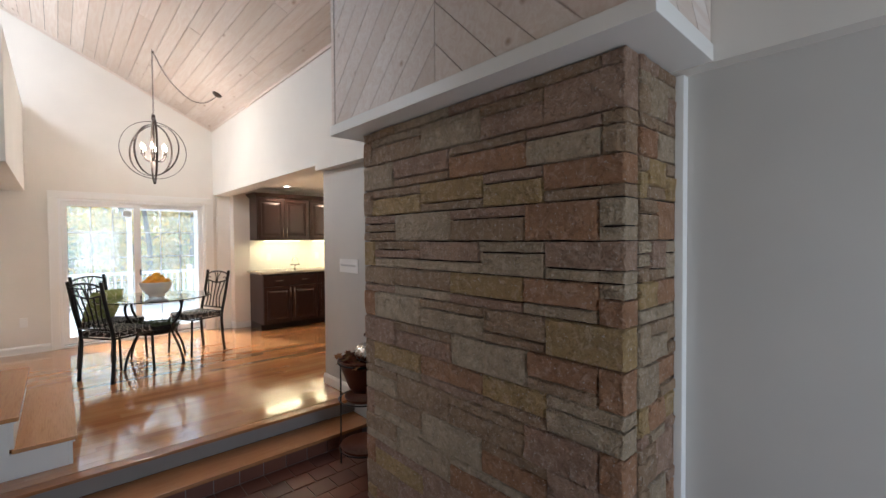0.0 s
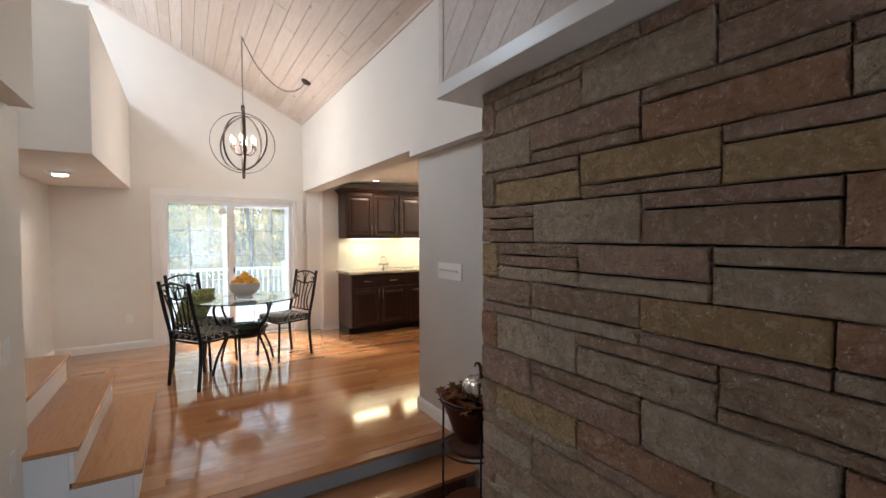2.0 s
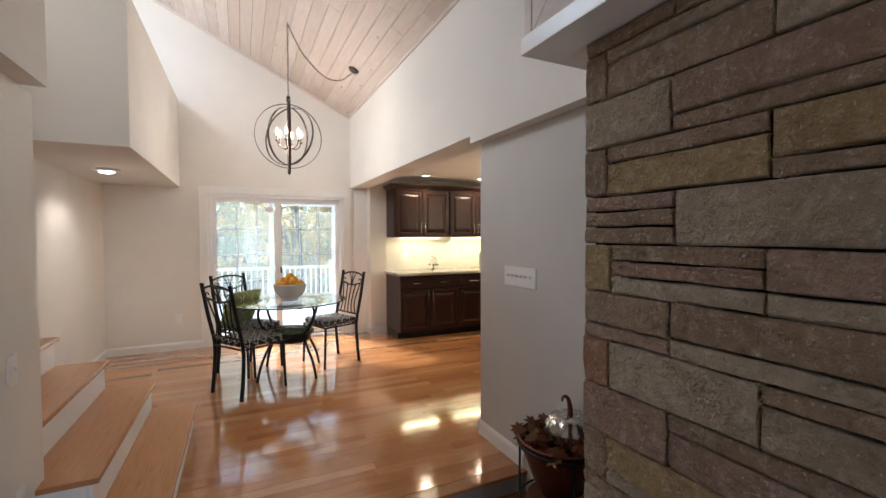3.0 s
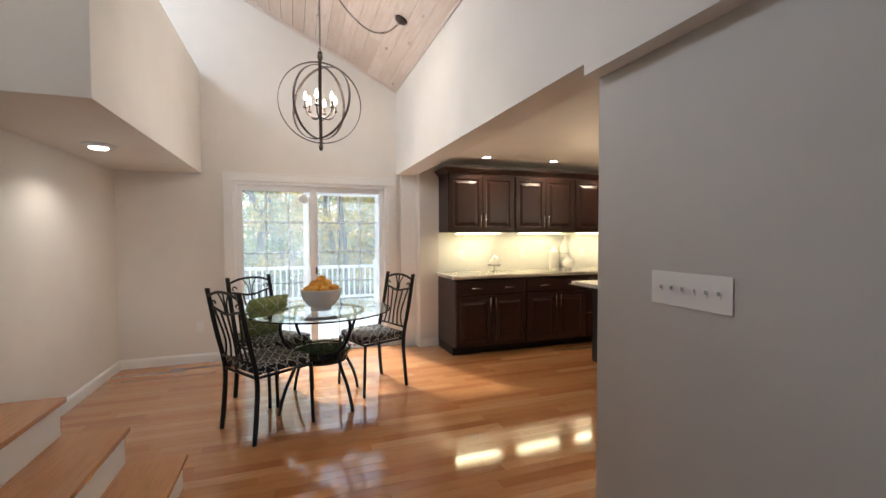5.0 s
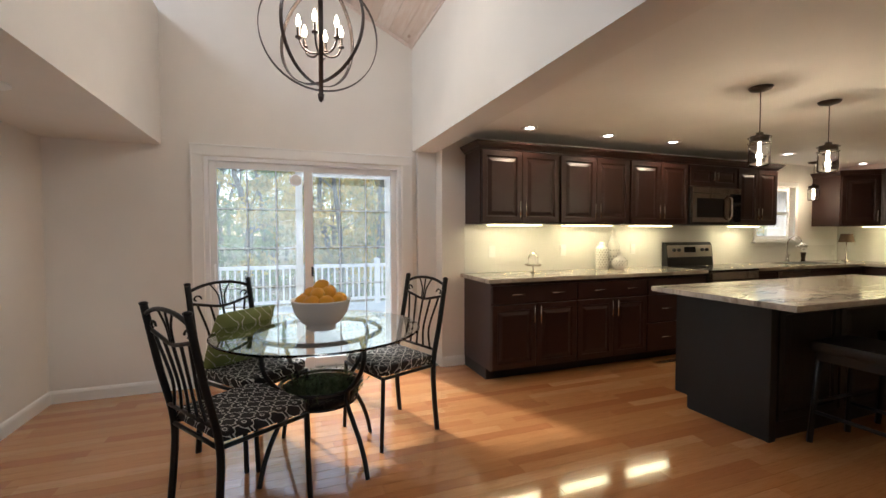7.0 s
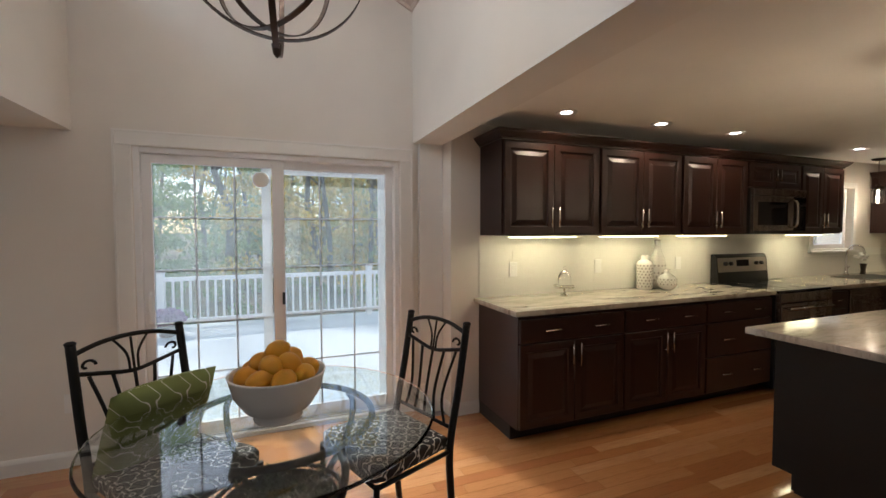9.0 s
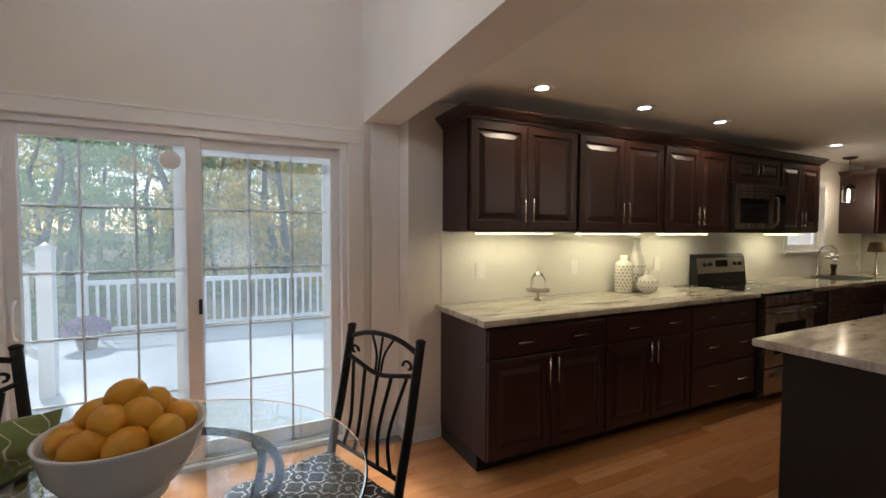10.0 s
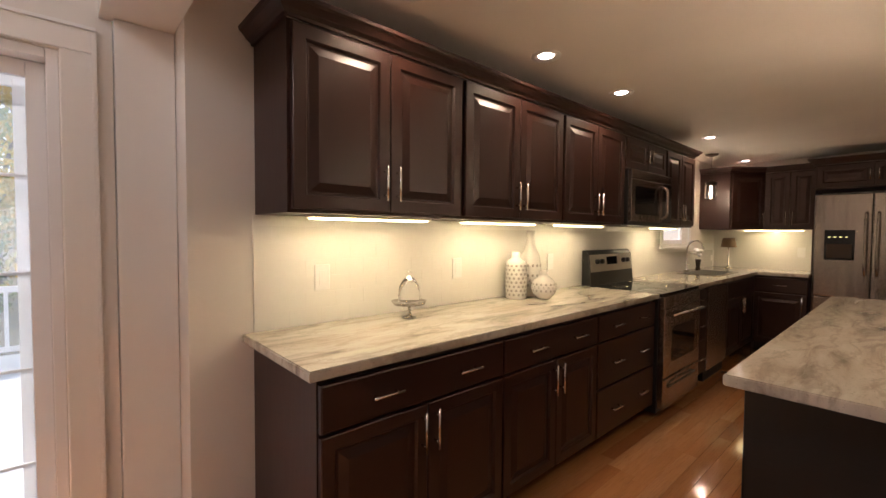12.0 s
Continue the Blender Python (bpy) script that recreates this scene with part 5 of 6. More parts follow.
for px, py in PENDANTS:
    ob = thing("pendant_light", pose(px, py, KZ), "dark bronze pendant with a clear glass jar shade, lit", "pendant light", "kitchen pendants")
    part("canopy", lathe(bmesh.new(), [(0, -0.03), (0.02, -0.03), (0.06, -0.018), (0.072, -0.001), (0, -0.001)], 28), M["bronze"], ob)
    part("cord", tube(bmesh.new(), [(0, 0, -0.03), (0, 0, -0.30)], 0.0032), M["bronze"], ob)
    part("cap", lathe(bmesh.new(), [(0, -0.30), (0.02, -0.30), (0.024, -0.32), (0.055, -0.325), (0.057, -0.36), (0, -0.36)], 24), M["bronze"], ob, "bronze jar cap")
    for zz in (-0.335, -0.372):
        part("wire_band", tube(bmesh.new(), [(0.066 * math.cos(k * math.pi / 12), 0.066 * math.sin(k * math.pi / 12), zz) for k in range(24)], 0.003, 5, True), M["bronze"], ob)
    jar = part("jar", lathe(bmesh.new(), [(0.050, -0.362), (0.062, -0.385), (0.063, -0.51), (0.055, -0.522), (0.05, -0.517), (0.058, -0.506), (0.058, -0.388), (0.047, -0.362)], 28), M["glass"], ob, "clear glass jar")
    jar.visible_shadow = False
    part("bulb", lathe(bmesh.new(), [(0, -0.362), (0.009, -0.366), (0.010, -0.385), (0.010, -0.435), (0.017, -0.448), (0.019, -0.46), (0.013, -0.474), (0, -0.479)], 20), M["bulb"], ob, "glowing bulb")

# ---- dining set ----
def arc(cx, cy, r, a0, a1, n, z):
    return [(cx + r * math.cos(a0 + (a1 - a0) * i / n), cy + r * math.sin(a0 + (a1 - a0) * i / n), z) for i in range(n + 1)]


def ring(r, z, n=48):
    return [(r * math.cos(2 * math.pi * i / n), r * math.sin(2 * math.pi * i / n), z) for i in range(n)]


def flat_faces(bm):
    for f in bm.faces:
        f.smooth = False
    return bm


table = thing("dining_table", pose(1.39, 6.085, 0) @ Matrix.Diagonal((0.975, 0.975, 1.04, 1)), "round glass dining table on a black wrought-iron base", "table")
part("tabletop", flat_faces(lathe(bmesh.new(), [(0, 0.735), (0.594, 0.735), (0.600, 0.738), (0.602, 0.741), (0.600, 0.744), (0.594, 0.747), (0, 0.747)], 96)), M["glass_top"], table, "clear round glass top with a greenish edge")
part("top_ring", tube(bmesh.new(), ring(0.36, 0.721), 0.012, 8, True, flat=(0.013, 0.013)), M["iron"], table)
for i in range(4):
    a = math.radians(33 + 90 * i)
    c, s = math.cos(a), math.sin(a)
    line = [(0.36, 0.71), (0.385, 0.66), (0.365, 0.57), (0.30, 0.48), (0.245, 0.43), (0.24, 0.36), (0.285, 0.28), (0.345, 0.18), (0.385, 0.08), (0.405, 0.0)]
    part("leg", tube(bmesh.new(), curve([(r * c, r * s, z) for r, z in line], 5), 0.0135, 8), M["iron"], table)
basket = part("basket", tube(bmesh.new(), ring(0.238, 0.43), 0.009, 8, True), M["iron"], table, "iron basket for plants")
part("basket_ring", tube(bmesh.new(), ring(0.215, 0.345), 0.007, 6, True), M["iron"], basket)
part("basket_pan", lathe(bmesh.new(), [(0, 0.335), (0.20, 0.335), (0.224, 0.42), (0.221, 0.42), (0.198, 0.339), (0, 0.339)], 40), M["iron"], basket)
for i in range(16):
    a = 2 * math.pi * i / 16
    part("basket_rib", tube(bmesh.new(), [(0.236 * math.cos(a), 0.236 * math.sin(a), 0.43), (0.214 * math.cos(a), 0.214 * math.sin(a), 0.345)], 0.004, 5), M["iron"], basket)


def sprigs(rnd, radius, count, height, leaf_len):
    bm = bmesh.new()
    for _ in range(count):
        r, a = radius * math.sqrt(rnd.random()), rnd.uniform(0, 6.283)
        p = Vector((r * math.cos(a), r * math.sin(a), 0))
        lean = Vector((math.cos(a) * r / radius * 0.6 + rnd.uniform(-.5, .5), math.sin(a) * r / radius * 0.6 + rnd.uniform(-.5, .5), 1)).normalized()
        h = height * rnd.uniform(0.4, 1.1)
        for k in range(6):
            q = p + lean * (h * (k + 1) / 6)
            d = (Vector((rnd.uniform(-1, 1), rnd.uniform(-1, 1), rnd.uniform(0.1, 0.9)))).normalized()
            side = d.cross(lean).normalized() * 0.0032
            if side.length < 1e-4:
                continue
            l = leaf_len * rnd.uniform(0.6, 1.2)
            vs = [bm.verts.new(q), bm.verts.new(q + d * l * 0.5 + side), bm.verts.new(q + d * l), bm.verts.new(q + d * l * 0.5 - side)]
            bm.faces.new(vs)
    return bm


solid("basket_plant", sprigs(random.Random(5), 0.205, 480, 0.10, 0.036), M["leaf_herb"], "low green rosemary-like plant filling the table basket", "plant", m=pose(1.39, 6.085, 0.377))


def dining_chair(m, label):
    """Front of the chair towards +x; origin on the floor below the seat's middle."""
    ob = thing("dining_chair", m @ Matrix.Diagonal((1.0, 1.12, 1.02, 1)), label, "chair", "dining chairs")
    lean = lambda z: -0.215 - max(0.0, z - 0.45) * 0.19
    for s in (-1, 1):
        part("back_post", tube(bmesh.new(), curve([(-0.235, s * 0.195, 0.0), (-0.213, s * 0.193, 0.22), (-0.208, s * 0.190, 0.45), (lean(0.72), s * 0.190, 0.72), (lean(1.0), s * 0.190, 1.0)], 5), 0.0165, 8), M["iron"], ob)
        part("finial", lathe(bmesh.new(), [(0, 0), (0.017, 0), (0.019, 0.008), (0.012, 0.014), (0, 0.016)], 12, pose(lean(1.0), s * 0.190, 0.995)), M["iron"], ob)
        part("leg", tube(bmesh.new(), curve([(0.205, s * 0.205, 0.445), (0.212, s * 0.205, 0.22), (0.222, s * 0.207, 0.0)], 5), 0.0125, 8), M["iron"], ob)
        part("seat_rail", tube(bmesh.new(), [(-0.21, s * 0.192, 0.435), (0.206, s * 0.205, 0.435)], 0.010, 6), M["iron"], ob)
        # scroll at the top of the back
        sc = []
        for k in range(22):
            a = k / 21 * 4.6
            r = 0.028 * (1 - k / 26)
            sc.append((lean(0.90) - 0.0, s * (0.150 - r * math.cos(a)), 0.905 + r * math.sin(a)))
        part("scroll", tube(bmesh.new(), sc, 0.0055, 6), M["iron"], ob)
    part("seat_rail", tube(bmesh.new(), [(0.206, -0.205, 0.435), (0.206, 0.205, 0.435)], 0.010, 6), M["iron"], ob)
    part("seat_rail", tube(bmesh.new(), [(-0.21, -0.19, 0.435), (-0.21, 0.19, 0.435)], 0.010, 6), M["iron"], ob)
    part("top_rail", tube(bmesh.new(), curve([(lean(0.965), -0.19, 0.955), (lean(0.99), -0.10, 0.985), (lean(1.0), 0.0, 0.995), (lean(0.99), 0.10, 0.985), (lean(0.965), 0.19, 0.955)], 5), 0.010, 8), M["iron"], ob)
    part("middle_rail", tube(bmesh.new(), curve([(lean(0.87), -0.19, 0.885), (lean(0.86), -0.12, 0.868), (lean(0.85), 0.0, 0.845), (lean(0.86), 0.12, 0.868), (lean(0.87), 0.19, 0.885)], 5), 0.009, 8), M["iron"], ob)
    part("lower_rail", tube(bmesh.new(), [(lean(0.53), -0.19, 0.53), (lean(0.53), 0.19, 0.53)], 0.009, 8), M["iron"], ob)
    for k in range(5):
        y = (k - 2) * 0.066
        top = 0.845 + abs(k - 2) * 0.010
        part("back_slat", tube(bmesh.new(), curve([(lean(0.53), y * 1.0, 0.535), (lean(0.66) + 0.008, y * 0.80, 0.66), (lean(top), y * 1.12, top)], 5), 0.007, 6), M["iron"], ob)
    for k in range(3):
        y = (k - 1) * 0.030
        part("fan_bar", tube(bmesh.new(), curve([(lean(0.85), y * 0.5, 0.85), (lean(0.92), y * 0.7, 0.92), (lean(0.985), y * 2.0, 0.985)], 4), 0.005, 6), M["iron"], ob)
    seat = bmesh.new()
    prism(seat, [(-0.20, -0.185), (0.16, -0.212), (0.205, -0.20), (0.222, -0.16), (0.225, 0.16), (0.205, 0.20), (0.16, 0.212), (-0.20, 0.185)], 2, 0.446, 0.505)
    bmesh.ops.bevel(seat, geom=[e for e in seat.edges if abs(e.verts[0].co.z - e.verts[1].co.z) < 1e-6], offset=0.02, segments=4, profile=0.6, affect='EDGES')
    for f in seat.faces:
        f.smooth = True
    part("seat", seat, M["seat"], ob, "padded seat in black and white trellis fabric")
    return ob


def chair_pose(bx, by, degrees):
    """From the middle of the back legs and the way it faces."""
    a = math.radians(degrees)
    return pose(bx + 0.23 * math.cos(a), by + 0.23 * math.sin(a), 0, 0, 0, degrees)


dining_chair(chair_pose(0.80, 5.60, 34), "black wrought-iron dining chair with trellis fabric seat")
chair_b = dining_chair(chair_pose(0.855, 6.545, -48), "black wrought-iron dining chair holding a green pillow")
dining_chair(chair_pose(2.075, 6.39, 201), "black wrought-iron dining chair beside the patio door")


def cushion(w, h, t):
    bm = bmesh.new()
    n = 14
    top, bot = [], []
    for i in range(n + 1):
        a, b = [], []
        for j in range(n + 1):
            u, v = 2 * i / n - 1, 2 * j / n - 1
            puff = max(0.0, (1 - u ** 4) * (1 - v ** 4)) ** 0.6
            pinch = 1 - 0.05 * (u * u * v * v)
            x, y = u * w / 2 * pinch * (1 - 0.05 * (1 - v * v) * abs(u)), v * h / 2 * pinch
            a.append(bm.verts.new((x, y, t / 2 * puff)))
            b.append(a[-1] if i in (0, n) or j in (0, n) else bm.verts.new((x, y, -t / 2 * puff)))
        top.append(a)
        bot.append(b)
    for i in range(n):
        for j in range(n):
            for g in (top, bot):
                f = bm.faces.new((g[i][j], g[i + 1][j], g[i + 1][j + 1], g[i][j + 1]) if g is top else (g[i][j + 1], g[i + 1][j + 1], g[i + 1][j], g[i][j]))
                f.smooth = True
    return bm


solid("throw_pillow", cushion(0.44, 0.42, 0.14), M["pillow"], "green and cream trellis pillow leaning on a chair back", "pillow",
      m=chair_pose(0.855, 6.545, -48) @ pose(-0.125, 0.0, 0.672, 0, -66, 0) @ pose(0, 0, 0, 0, 0, 90))

bowl = solid("fruit_bowl", lathe(bmesh.new(), [(0, 0.0), (0.082, 0.0), (0.086, 0.006), (0.080, 0.022), (0.115, 0.045), (0.152, 0.10), (0.168, 0.165), (0.171, 0.172), (0.166, 0.174), (0.160, 0.165), (0.144, 0.10), (0.10, 0.05), (0, 0.035)], 48), M["ceramic"], "white ceramic footed bowl full of lemons", "bowl", m=pose(1.395, 6.055, 0.778))
lemon_bm = lathe(bmesh.new(), [(0, -0.050), (0.008, -0.048), (0.013, -0.042), (0.026, -0.033), (0.034, -0.016), (0.036, 0.0), (0.034, 0.016), (0.026, 0.033), (0.013, 0.042), (0.008, 0.047), (0, 0.049)], 20)
lemon_me = mesh_of("lemon", lemon_bm, M["lemon"])
rnd = random.Random(8)
spots = [(0.105 * math.cos(a), 0.105 * math.sin(a), 0.165) for a in (0.2, 0.98, 1.76, 2.55, 3.34, 4.12, 4.9, 5.7)] + [(0.055 * math.cos(a), 0.055 * math.sin(a), 0.205) for a in (0.5, 1.76, 3.0, 4.3, 5.5)] + [(0.0, 0.005, 0.243), (0.0, 0.0, 0.16), (0.05, -0.03, 0.12), (-0.05, 0.03, 0.12)]
for x, y, z in spots:
    ob = new("lemon", lemon_me)
    ob.matrix_basis = pose(1.395 + x, 6.055 + y, 0.778 + z, rnd.uniform(50, 130), rnd.uniform(0, 40), rnd.uniform(0, 360)) @ Matrix.Diagonal((1.12, 1.12, 1.05, 1))
    tagged(ob, "ripe yellow lemon piled in the white bowl", "lemon", "lemons in the bowl")

# ---- chandelier ----
ch = thing("orb_chandelier", pose(1.412, 6.11, 2.505), "dark bronze orb chandelier with six candle bulbs, lit", "chandelier")
R0 = 0.375


def band(r, tilt_x, turn_z, half=0.009):
    mm = pose(0, 0, 0, 0, 0, turn_z) @ pose(0, 0, 0, tilt_x, 0, 0)
    pts = ring(r, 0.0, 56)
    bm = bmesh.new()
    rows = []
    for x, y, z in pts:
        d = Vector((x, y, 0)).normalized()
        rows.append([bm.verts.new(mm @ (Vector((x, y, 0)) + d * o + Vector((0, 0, h)))) for o, h in ((-0.0025, -half), (0.0025, -half), (0.0025, half), (-0.0025, half))])
    for i in range(len(rows)):
        a, b = rows[i], rows[(i + 1) % len(rows)]
        for k in range(4):
            bm.faces.new((a[k], a[(k + 1) % 4], b[(k + 1) % 4], b[k]))
    return bm


for hoop_r, lean, turn in ((0.372, 90, 86), (0.335, 90, 2), (0.305, 84, -46), (0.296, 96, 44)):
    part("hoop", band(hoop_r, lean, turn, 0.011), M["bronze"], ch)
part("stem", tube(bmesh.new(), [(0, 0, R0 + 0.04), (0, 0, -0.12)], 0.009), M["bronze"], ch)
part("top_hub", lathe(bmesh.new(), [(0, 0.05), (0.018, 0.045), (0.022, 0.0), (0.018, -0.02), (0, -0.02)], 16, pose(0, 0, R0)), M["bronze"], ch)
part("bottom_finial", lathe(bmesh.new(), [(0, 0.03), (0.02, 0.02), (0.014, -0.015), (0, -0.03)], 16, pose(0, 0, -R0)), M["bronze"], ch)
for i in range(6):
    a = math.radians(60 * i + 12)
    c, s = math.cos(a), math.sin(a)
    arm = part("arm", tube(bmesh.new(), curve([(0, 0, -0.11), (0.05 * c, 0.05 * s, -0.13), (0.10 * c, 0.10 * s, -0.11), (0.125 * c, 0.125 * s, -0.06)], 5), 0.006), M["bronze"], ch)
    part("candle", lathe(bmesh.new(), [(0, -0.06), (0.018, -0.06), (0.018, -0.052), (0.009, -0.05), (0.009, 0.0), (0, 0.0)], 12, pose(0.125 * c, 0.125 * s, 0)), M["bronze"], arm)
    part("bulb", lathe(bmesh.new(), [(0, 0.001), (0.009, 0.006), (0.015, 0.025), (0.012, 0.045), (0.004, 0.068), (0, 0.075)], 12, pose(0.125 * c, 0.125 * s, 0)), M["bulb"], arm, "glowing flame bulb")
hook_z = slope_z(1.412) - 2.505


def chain(points, n):
    bm = bmesh.new()
    pts = curve(points, 24)
    total = [0.0]
    for a, b in zip(pts, pts[1:]):
        total.append(total[-1] + (b - a).length)
    for i in range(n):
        s = total[-1] * (i + 0.5) / n
        k = max(j for j in range(len(pts) - 1) if total[j] <= s)
        p = pts[k].lerp(pts[k + 1], (s - total[k]) / (total[k + 1] - total[k]))
        d = (pts[k + 1] - pts[k]).normalized()
        q = d.to_track_quat('Z', 'Y').to_matrix().to_4x4()
        half = total[-1] / n * 0.68
        loop = [(0.007 * math.cos(t), 0, half * math.sin(t)) for t in [2 * math.pi * j / 10 for j in range(10)]]
        mm = Matrix.Translation(p) @ q @ pose(0, 0, 0, 0, 0, 90 * (i % 2))
        tube(bm, [mm @ Vector(v) for v in loop], 0.0022, 4, True)
    return bm


part("chain", chain([(0, 0, R0 + 0.05), (0, 0, hook_z - 0.02)], 36), M["bronze"], ch)
part("hook", tube(bmesh.new(), curve([(0, 0, hook_z), (0, 0, hook_z - 0.02), (0.012, 0, hook_z - 0.03), (0.018, 0, hook_z - 0.018)], 5), 0.003, 6), M["bronze"], ch)
cx, cy = 2.13 - 1.412, 0.08
cz = slope_z(2.13) - 2.505
part("swag_chain", chain([(0.005, 0, hook_z - 0.025), (0.16, 0.018, hook_z - 0.30), (0.38, 0.04, hook_z - 0.49), (0.56, 0.06, cz - 0.15), (cx - 0.02, cy, cz - 0.04)], 36), M["bronze"], ch)
part("canopy", lathe(bmesh.new(), [(0, -0.04), (0.016, -0.035), (0.05, -0.02), (0.062, -0.002), (0, -0.002)], 28, pose(cx, cy, cz, 0, math.degrees(math.atan(SLOPE)), 0)), M["bronze"], ch)

# ---- alcove lamp ----
al = thing("flush_light", pose(-0.18, 6.25, 2.08), "small round flush ceiling light in the alcove, lit", "ceiling light")
part("rim", lathe(bmesh.new(), [(0.105, -0.001), (0.108, -0.012), (0.075, -0.024), (0, -0.024), (0, -0.001)], 32), M["plastic"], al)
part("dome", lathe(bmesh.new(), [(0.062, -0.0245), (0.056, -0.034), (0.03, -0.040), (0, -0.042)], 32), M["dome"], al, "glowing frosted dome")

# ---- planter stand with autumn leaves ----
PX, PY = 2.21, 2.79
st = thing("planter_stand", pose(PX, PY, LOW), "dark iron plant stand with two round trays", "plant stand")
for i in range(3):
    a = math.radians(125 + 120 * i)
    c, s = math.cos(a), math.sin(a)
    part("leg", tube(bmesh.new(), [(0.195 * c, 0.195 * s, 0.0), (0.19 * c, 0.19 * s, 0.80)], 0.006, 8), M["iron"], st)
for z, r in ((0.52, 0.145), (0.155, 0.175)):
    part("tray", lathe(bmesh.new(), [(0, z), (r - 0.02, z), (r, z + 0.022), (r + 0.004, z + 0.022), (r - 0.014, z - 0.005), (0, z - 0.005)], 36), M["rust"], st, "round rust-brown tray")
    part("tray_ring", tube(bmesh.new(), ring(0.186, z + 0.004, 40), 0.005, 6, True), M["iron"], st)
part("top_ring", tube(bmesh.new(), ring(0.190, 0.795, 40), 0.006, 6, True), M["iron"], st)
bz = LOW + 0.575
solid("planter_bowl", lathe(bmesh.new(), [(0, 0.0), (0.09, 0.0), (0.12, 0.05), (0.165, 0.17), (0.185, 0.235), (0.192, 0.238), (0.184, 0.245), (0.175, 0.235), (0.155, 0.17), (0.11, 0.06), (0, 0.02)], 40), M["rust"], "rust-brown metal bowl holding autumn leaves", "bowl", m=pose(PX, PY, bz))


def leaf_shape(bm, m, size):
    pts = [(0, 0), (0.28, 0.10), (0.20, 0.30), (0.55, 0.36), (0.36, 0.56), (0.42, 0.82), (0.15, 0.74), (0, 1.05), (-0.15, 0.74), (-0.42, 0.82), (-0.36, 0.56), (-0.55, 0.36), (-0.20, 0.30), (-0.28, 0.10)]
    mid = bm.verts.new(m @ Vector((0, 0.45 * size, 0.05 * size)))
    vs = [bm.verts.new(m @ Vector((x * size, y * size, 0.12 * size * (x * x - 0.2 * y)))) for x, y in pts]
    for i in range(len(vs)):
        bm.faces.new((mid, vs[i], vs[(i + 1) % len(vs)]))


bm = bmesh.new()
rnd = random.Random(21)
for i in range(90):
    a, r = rnd.uniform(0, 6.283), 0.165 * math.sqrt(rnd.random())
    leaf_shape(bm, pose(r * math.cos(a), r * math.sin(a), 0.205 + rnd.uniform(0, 0.045), rnd.uniform(-22, 22), rnd.uniform(-25, 25), math.degrees(a) - 90 + rnd.uniform(-90, 90)), rnd.uniform(0.05, 0.085))
solid("dry_leaves", bm, M["leaf_autumn"], "heap of red and brown autumn leaves in the bowl", "leaves", kind="stuff", m=pose(PX, PY, bz))
pk = thing("metal_pumpkin", pose(PX + 0.035, PY - 0.02, bz + 0.205) @ Matrix.Scale(1.22, 4), "silver ribbed pumpkin ornament on autumn leaves", "pumpkin")
bm = bmesh.new()
n, k = 60, 14
rows = []
for j in range(k + 1):
    t = math.pi * j / k
    row = []
    for i in range(n):
        a = 2 * math.pi * i / n
        rib = 0.90 + 0.10 * abs(math.cos(a * 5)) ** 0.6
        rr = 0.092 * (math.sin(t) ** 0.75) * rib
        row.append(bm.verts.new((rr * math.cos(a), rr * math.sin(a), 0.062 - 0.062 * math.cos(t) - (0.018 * math.exp(-(rr / 0.03) ** 2) if j > k / 2 else 0))))
    rows.append(row)
for a, b in zip(rows, rows[1:]):
    for i in range(n):
        f = bm.faces.new((a[i], a[(i + 1) % n], b[(i + 1) % n], b[i]))
        f.smooth = True
bmesh.ops.remove_doubles(bm, verts=bm.verts, dist=1e-5)
part("body", bm, M["tin"], pk)
part("stem", tube(bmesh.new(), curve([(0, 0, 0.10), (0.002, 0.004, 0.14), (-0.004, 0.01, 0.172), (-0.022, 0.012, 0.178), (-0.03, 0.01, 0.163)], 6), [0.011 - 0.0003 * i for i in range(25)], 8), M["rust"], pk, "curled brown stem")

# ---- outside ----
DZ = -0.18
structure("ground", bbox(-400, DOOR_Y + 0.16, -1.3, 400, 800, -0.9), M["ground"], "ground of leaf litter running to the horizon", "ground")
deck = thing("deck", pose(2.0, 10.0, DZ), "pale painted timber deck outside the patio door", "deck", kind="structure")
part("frame", bbox(-5.0, -2.19, -0.28, 4.9, 2.9, -0.04), M["deck"], deck)
board_me = mesh_of("board", bbox(-5.0, 0.0, -0.032, 4.9, 0.136, 0.0, bevel=0.003), M["deck"])
for i in range(37):
    piece("board", board_me, deck, pose(0, -2.19 + i * 0.140, 0))

RAIL_Y = 12.75


def railing(m, length, posts):
    """White railing along local x."""
    ob = thing("deck_railing", m, "white vinyl deck railing with square balusters", "railing")
    part("top_rail", bbox(0, -0.045, 0.80, length, 0.045, 0.87, bevel=0.008), M["vinyl"], ob)
    part("bottom_rail", bbox(0, -0.025, 0.09, length, 0.025, 0.15, bevel=0.006), M["vinyl"], ob)
    for x in posts:
        part("post", bbox(x - 0.055, -0.055, 0.0, x + 0.055, 0.055, 0.95, bevel=0.006), M["vinyl"], ob)
        part("post_cap", prism(bmesh.new(), [(x - 0.07, 0.951), (x + 0.07, 0.951), (x + 0.07, 0.965), (x, 1.005), (x - 0.07, 0.965)], 1, -0.07, 0.07), M["vinyl"], ob)
    me = mesh_of("baluster", bbox(-0.018, -0.018, 0.151, 0.018, 0.018, 0.799), M["vinyl"])
    x = 0.1
    while x < length:
        piece("baluster", me, ob, pose(x, 0, 0))
        x += 0.128
    return ob


railing(pose(-0.48, RAIL_Y, DZ), 7.4, (0.05, 3.57, 7.3))
tall = thing("deck_post", pose(-0.02, 10.15, DZ), "white square newel post on the deck", "post")
